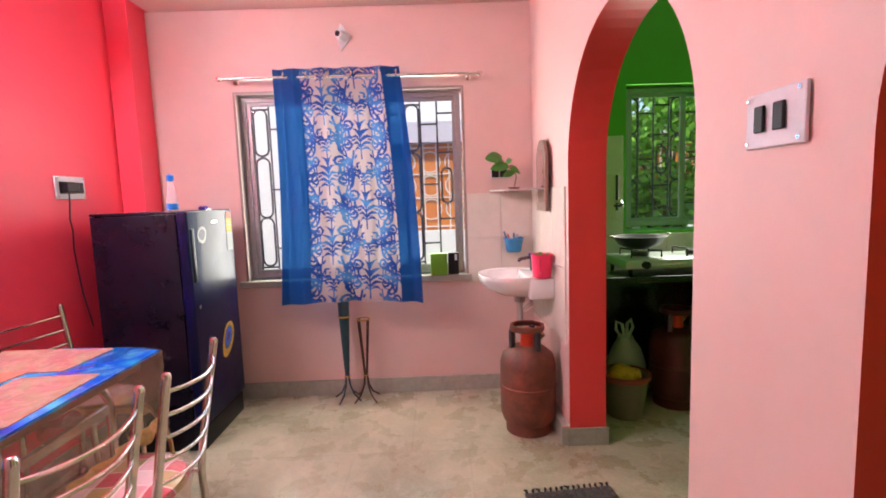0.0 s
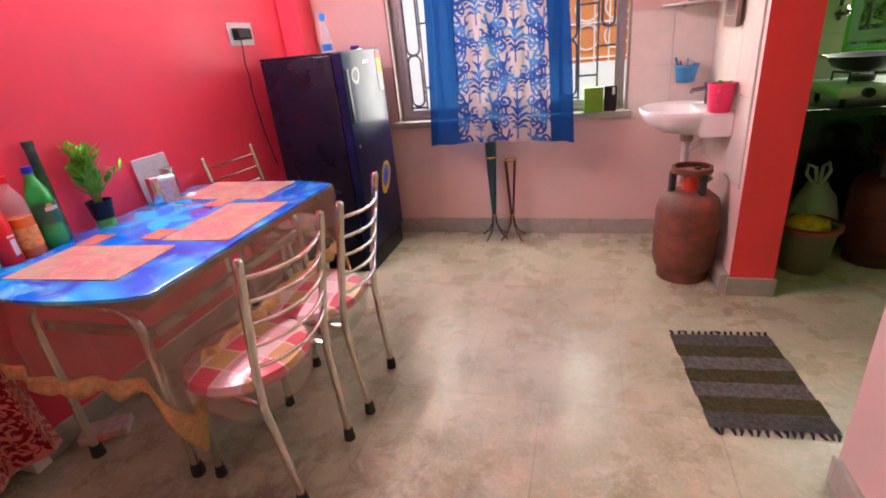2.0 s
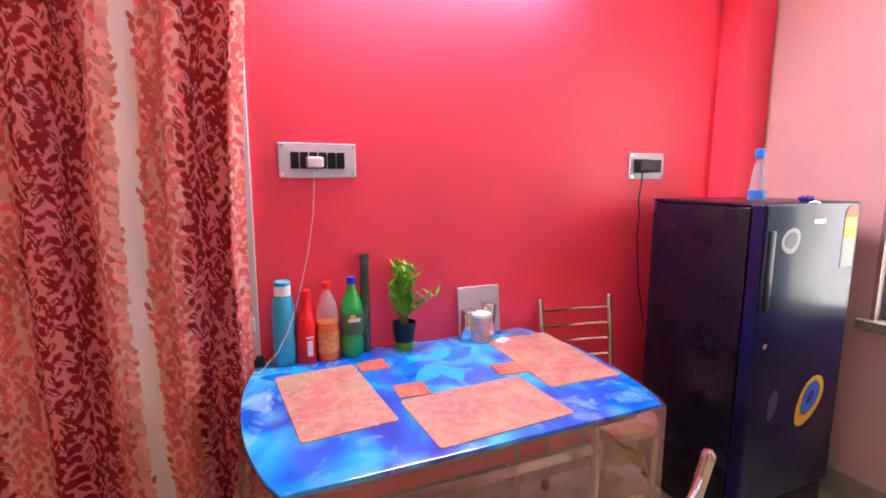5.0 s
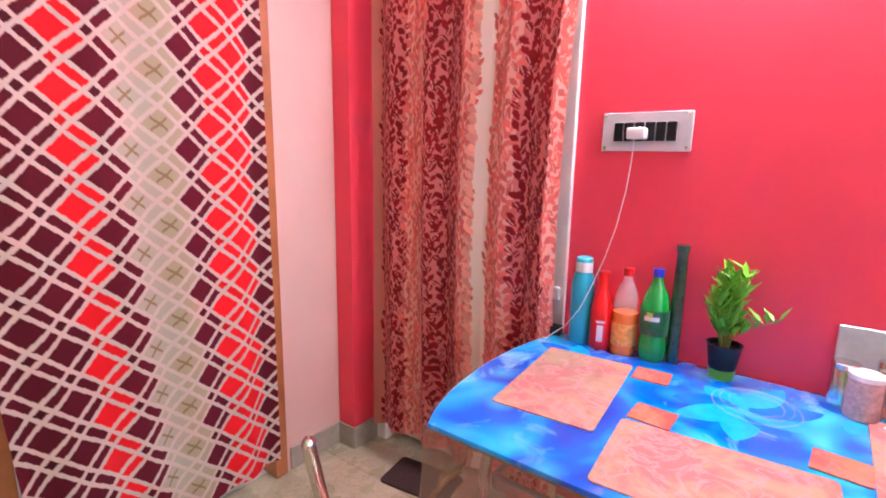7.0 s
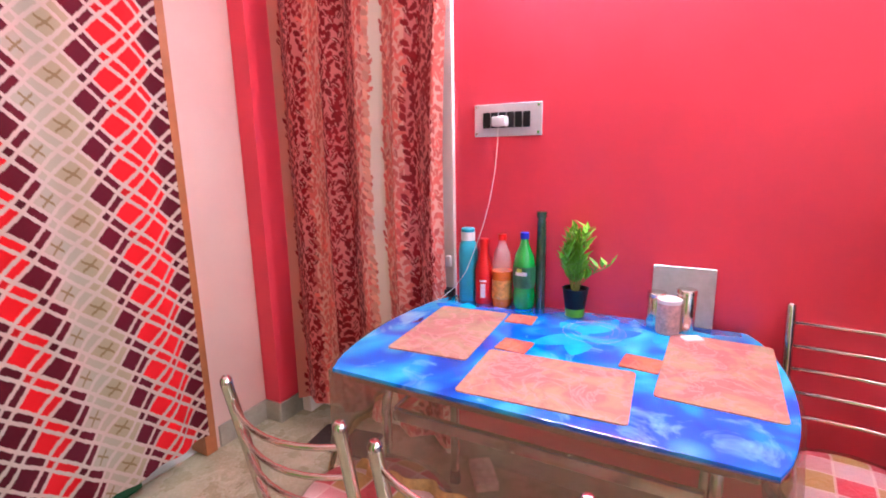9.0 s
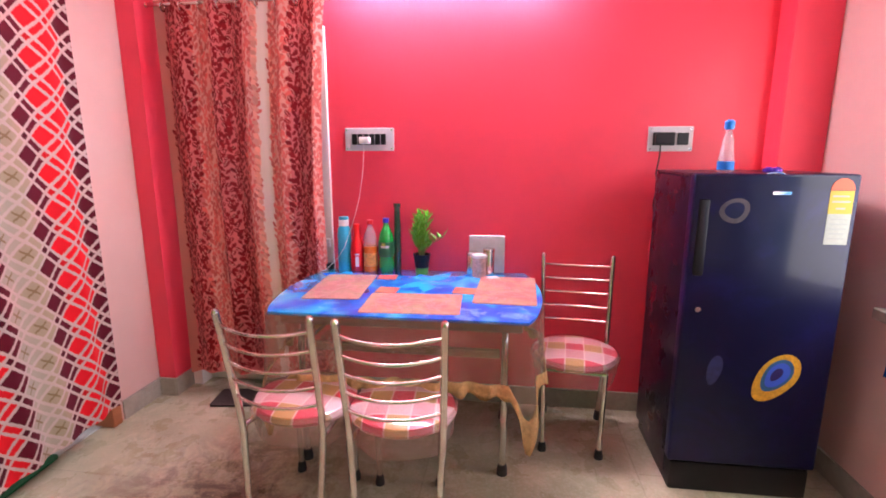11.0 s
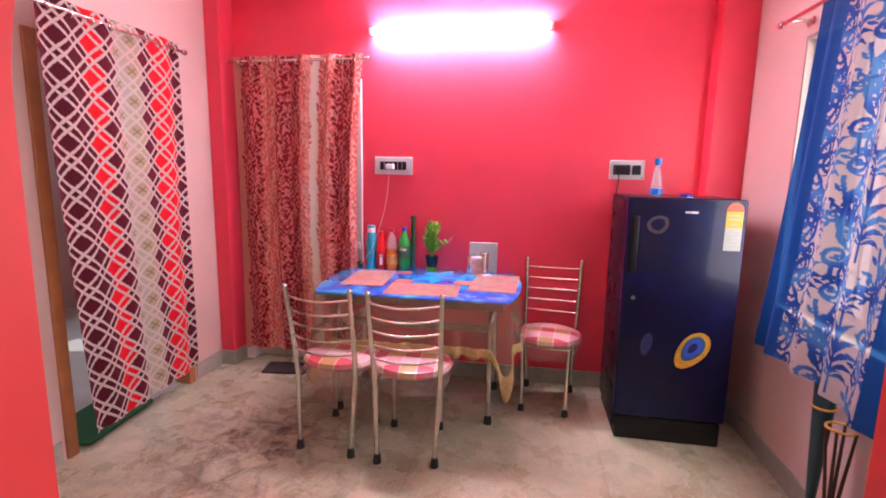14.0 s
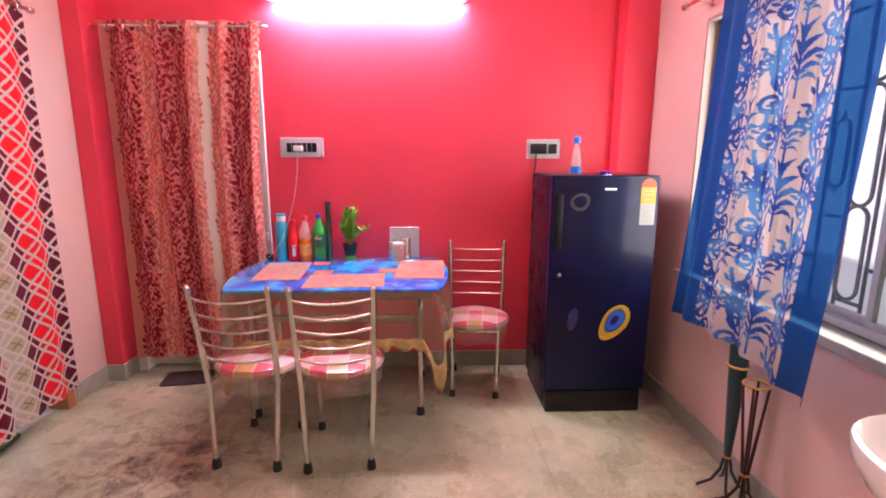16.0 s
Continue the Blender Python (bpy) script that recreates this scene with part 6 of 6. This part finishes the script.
rug()
gm = bm_obj("door_mat", prism(rounded(-0.26, -0.17, 0.26, 0.17, 0.03), 0.0, 0.010, 0.002), mat("green_mat", (0.01, 0.13, 0.045), 0.9, grain=0.4, scale=90, bump=0.6, bump_scale=200))
gm.matrix_basis = pose(-0.74, 0.02, 0.006, 0, 0, 6)
tagged(gm, "dark green doormat on marble under the curtain", "doormat")
bm_ = bm_obj("floor_cloth", prism(rounded(-0.10, -0.16, 0.10, 0.16, 0.02), 0.0, 0.012, 0.003), mat("dark_cloth", (0.035, 0.02, 0.018), 0.9, grain=0.4, scale=60, bump=0.5, bump_scale=80))
bm_.matrix_basis = pose(-1.66, 0.72, 0.0, 0, 0, 8)
tagged(bm_, "dark brown floor cloth under the leaf curtain", "floor cloth")

# ---- kitchen ----
structure("kitchen_counter", box(EX2 + 0.02, 3.06, 0.84, KX, NY - 0.011, 0.88, 0.006, 2), GRANITE, "black granite kitchen worktop", category="worktop")
# Black panel added so the open space below the worktop reads as shade.
structure("counter_back", box(EX2 + 0.02, NY - 0.03, 0, KX, NY - 0.011, 0.84), GRANITE, "black panel standing in for shade under the worktop", category="panel")
structure("counter_support", box(1.95, 3.10, 0, 2.03, NY - 0.011, 0.84), GRANITE, "dark stone worktop support", category="support")
stove = empty("gas_stove", pose(1.62, 3.30, 0.88), "steel two-burner gas stove on the black worktop", "stove")
part("stove_body", box(-0.34, -0.17, 0.03, 0.34, 0.20, 0.085, 0.01, 2), mat("stove_steel", (0.62, 0.68, 0.65), 0.3, 0.35), stove)
for x in (-0.17, 0.17):
    part("burner", lathe([(0, 0.085), (0.05, 0.085), (0.048, 0.11), (0, 0.112)], 20, x=x, y=0.04), IRON, stove, "black burner")
    for k in range(4):
        a = radians(45 + 90 * k)
        part("pan_support", tube([(x + 0.05 * math.cos(a), 0.04 + 0.05 * math.sin(a), 0.12), (x + 0.13 * math.cos(a), 0.04 + 0.13 * math.sin(a), 0.125), (x + 0.13 * math.cos(a), 0.04 + 0.13 * math.sin(a), 0.085)], 0.006, 6), IRON, stove)
    part("knob", tube([(x * 1.35, -0.17, 0.057), (x * 1.35, -0.20, 0.057)], 0.022, 16), BLACK_PL, stove, "black knob")
for x in (-0.3, 0.3):
    for y in (-0.13, 0.16):
        part("stove_foot", tube([(x, y, 0), (x, y, 0.03)], 0.012, 10), RUBBER, stove)
wok = empty("wok", pose(1.44, 3.34, 1.006), "blackened wok on the stove burner", "wok")
part("wok_bowl", lathe([(0, 0), (0.06, 0.004), (0.12, 0.03), (0.16, 0.08), (0.165, 0.082), (0.155, 0.075), (0.115, 0.034), (0, 0.008)], 32), mat("black_iron_pan", (0.03, 0.03, 0.03), 0.4, 0.6, grain=0.3), wok)
for s in (-1, 1):
    part("handle", tube([(s * 0.155, -0.03, 0.075), (s * 0.19, -0.025, 0.09), (s * 0.19, 0.025, 0.09), (s * 0.155, 0.03, 0.075)], 0.006, 8), STEEL, wok)
bkt = empty("bucket", pose(1.30, 3.20, 0), "grey plastic bucket with red rim holding rubbish", "bucket")
part("bucket_body", lathe([(0, 0), (0.10, 0), (0.105, 0.005), (0.14, 0.25), (0.145, 0.255), (0.13, 0.25), (0.098, 0.02), (0, 0.015)], 32), mat("grey_bucket", (0.22, 0.19, 0.15), 0.5, grain=0.1), bkt)
part("bucket_rim", lathe([(0.138, 0.235), (0.152, 0.24), (0.154, 0.265), (0.138, 0.27)], 32), mat("red_rim", (0.30, 0.06, 0.04), 0.4), bkt, "red rim")
bm = bmesh.new()
bmesh.ops.create_icosphere(bm, subdivisions=3, radius=0.10, matrix=Matrix.Translation((0, 0, 0.25)) @ Matrix.Diagonal((1.0, 0.9, 0.6, 1)))
for v in bm.verts:
    v.co += Vector((1, 1, 1)) * 0.02 * noise.noise(v.co * 18)
part("wrapper", bm, mat("yellow_wrapper", (0.65, 0.42, 0.03), 0.3, grain=0.3), bkt, "crumpled yellow wrapper")


def plastic_bag(m):
    b = empty("plastic_bag", m, "white translucent plastic carrier bag", "bag")
    bm = lathe([(0, 0), (0.10, 0.0), (0.135, 0.03), (0.15, 0.12), (0.14, 0.24), (0.10, 0.34), (0.06, 0.40), (0.055, 0.42)], 36)
    for v in bm.verts:
        a = math.atan2(v.co.y, v.co.x)
        k = 1 + 0.05 * math.sin(a * 7 + v.co.z * 20) + 0.14 * noise.noise(v.co * 9)
        v.co.x *= k
        v.co.y *= k * 0.8
    part("bag_body", bm, mat("bag_plastic", (0.50, 0.58, 0.55), 0.3, alpha=0.75, bump=0.5, bump_scale=30), b)
    for s in (-1, 1):
        part("bag_handle", tube([(s * 0.02, 0, 0.40), (s * 0.07, 0.01, 0.47), (s * 0.06, 0.02, 0.52), (s * 0.02, 0.01, 0.50), (s * 0.01, 0, 0.41)], 0.01, 8), mat("bag_handle", (0.5, 0.58, 0.55), 0.3), b)
    return b


plastic_bag(pose(1.40, 3.44, 0, 0, 0, 20))
gas_cylinder(pose(1.68, 3.33, 0, 0, 0, 60), "dark red gas cylinder under the kitchen worktop", red=mat("lpg_dark_red", (0.07, 0.010, 0.008), 0.45, grain=0.2))
tapk = empty("wall_tap", pose(1.42, NY - 0.009, 1.36), "steel kitchen wall tap with pipe", "tap")
part("pipe", tube([(0, -0.02, -0.12), (0, -0.02, 0.12)], 0.010, 10), IRON, tapk)
part("spout", tube([(0, -0.01, -0.06), (0, -0.08, -0.06), (0, -0.10, -0.08)], 0.014, 10), CHROME, tapk)
part("cross_handle", lathe([(0, -0.10), (0.03, -0.095), (0.034, -0.08), (0, -0.075)], 12, y=-0.05), mat("tap_knob_dark", (0.08, 0.05, 0.03), 0.4), tapk)

# ---- windows of the room behind the curtain ----
def plain_window(name, axis, a, b, z0, z1, face, label):
    bm = bmesh.new()
    for p, q, r, t in ((a, z0, a + 0.05, z1), (b - 0.05, z0, b, z1), (a + 0.05, z0, b - 0.05, z0 + 0.05), (a + 0.05, z1 - 0.05, b - 0.05, z1), ((a + b) / 2 - 0.02, z0 + 0.05, (a + b) / 2 + 0.02, z1 - 0.05)):
        if axis == "x":
            box(p, face - 0.03, q, r, face + 0.03, t, bm=bm)
        else:
            box(face - 0.03, p, q, face + 0.03, r, t, bm=bm)
    return structure(name, bm, WOOD, label, category="window frame")


plain_window("window_back_south", "x", -2.0, -1.2, 0.9, 1.95, -2.3, "wooden window frame in the back room")
plain_window("window_back_west", "y", -1.95, -1.1, 1.3, 2.5, -3.1, "wooden window frame in the back room")

# ---- outside ----
GROUND = mat("outside_ground", (0.22, 0.2, 0.17), 0.9, grain=0.2, scale=2)
structure("ground", box(-500, -500, -0.35, 500, 500, -0.30), GROUND, "bare ground outside the windows", category="ground")
OWHITE = mat("white_render", (0.80, 0.79, 0.80), 0.8, grain=0.05, scale=2)
OORANGE = mat("orange_paint", (0.62, 0.20, 0.03), 0.7, grain=0.1, scale=3)
nb = empty("neighbour_house", Matrix(), "white neighbouring house with an orange panelled veranda", "house")
part("wall", box(-9, 6.6, -0.3, -0.35, 11, 6.0), OWHITE, nb, "white rendered wall", False)
part("low_wall", box(-0.35, 6.5, -0.3, 6.0, 6.7, 0.95), OWHITE, nb, "white low wall", False)
part("orange_panel", box(-0.35, 6.62, 0.95, 6.0, 6.70, 2.05), OORANGE, nb, "orange panel", False)
part("fascia", box(-0.35, 6.4, 2.05, 6.0, 6.8, 2.3), mat("lilac_band", (0.55, 0.52, 0.62), 0.7), nb, "lilac band", False)
part("upper_wall", box(-0.35, 6.7, 2.3, 1.6, 11, 6.0), OWHITE, nb, "white upper wall", False)
WL = mat("white_iron", (0.75, 0.72, 0.66), 0.6)
for i in range(24):
    x = -0.27 + i * 0.16
    part("veranda_bar", tube([(x, 6.60, 0.95), (x, 6.60, 2.05)], 0.008, 6), WL, nb)
for i in range(12):
    for z in (1.22, 1.52, 1.82):
        part("veranda_ring", tube([(-0.19 + i * 0.32 + 0.13 * math.cos(t), 6.59, z + 0.13 * math.sin(t)) for t in [2 * math.pi * k / 16 for k in range(17)]], 0.008, 6, cap=False), WL, nb)
for z in (1.0, 1.37, 1.67, 2.0):
    part("veranda_rail", box(-0.35, 6.585, z - 0.008, 6.0, 6.605, z + 0.008), WL, nb, "", False)


def bush(name, cx, cy, z0, rx, ry, rz, count, seed, label):
    """Trunk, limbs and many single leaves in uneven clumps."""
    t = empty(name, pose(cx, cy, -0.3), label, "tree")
    rng = random.Random(seed)
    tr = bmesh.new()
    tube([(0, 0, 0), (0.05, 0.02, z0 * 0.5), (0, 0, z0 + rz)], 0.06, 8, tr, radii=[0.08, 0.06, 0.02])
    clumps = []
    for k in range(16):
        a, h = rng.uniform(0, 6.28), rng.uniform(-1, 1)
        c = Vector((rx * 0.75 * math.cos(a) * math.sqrt(1 - h * h * 0.8), ry * 0.75 * math.sin(a), z0 + rz + h * rz * 0.8))
        clumps.append(c)
        tube([(0, 0, z0 * 0.7), Vector((0, 0, z0)).lerp(c, 0.6), c], 0.02, 5, tr, radii=[0.03, 0.018, 0.005])
    part("trunk", tr, mat("bark_" + name, (0.12, 0.08, 0.05), 0.9, grain=0.3), t)
    lv = bmesh.new()
    for k in range(count):
        c = rng.choice(clumps) + Vector((rng.gauss(0, rx * 0.22), rng.gauss(0, ry * 0.22), rng.gauss(0, rz * 0.22)))
        d = Vector((rng.uniform(-1, 1), rng.uniform(-1, 1), rng.uniform(-0.6, 0.8))).normalized()
        s = d.cross(Vector((rng.uniform(-1, 1), rng.uniform(-1, 1), rng.uniform(-1, 1)))).normalized()
        ln, w = rng.uniform(0.07, 0.16), rng.uniform(0.02, 0.045)
        v = [lv.verts.new(p) for p in (c, c + d * ln * 0.5 + s * w, c + d * ln, c + d * ln * 0.5 - s * w)]
        lv.faces.new(v)
    m = mat("leaf_" + name, (0.10, 0.26, 0.03), 0.5)
    nt = m.node_tree
    g = nt.nodes.new("ShaderNodeNewGeometry")
    hs = nt.nodes.new("ShaderNodeHueSaturation")
    hs.inputs["Color"].default_value = (0.20, 0.46, 0.05, 1)
    mr = node(nt, "ShaderNodeMapRange")
    mr.inputs[3].default_value, mr.inputs[4].default_value = 0.4, 1.6
    nt.links.new(g.outputs["Random Per Island"], mr.inputs[0])
    nt.links.new(mr.outputs[0], hs.inputs["Value"])
    nt.links.new(hs.outputs[0], nt.nodes["Principled BSDF"].inputs["Base Color"])
    tagged(part("crown", lv, m, t, "green leaves"), kind="stuff")
    return t


bush("tree", 2.75, 5.7, 1.25, 0.8, 0.45, 0.75, 4200, 4, "leafy green garden tree outside the kitchen window")
bush("tree", 2.3, 8.6, 2.0, 1.4, 0.9, 1.2, 2600, 8, "leafy green tree behind the orange veranda")
bush("tree", 4.6, 8.8, 2.2, 1.5, 0.9, 1.3, 2600, 9, "leafy green tree behind the orange veranda")
bush("tree", -2.3, -4.2, 0.9, 0.9, 0.6, 0.7, 1800, 12, "leafy green garden tree outside the back window")
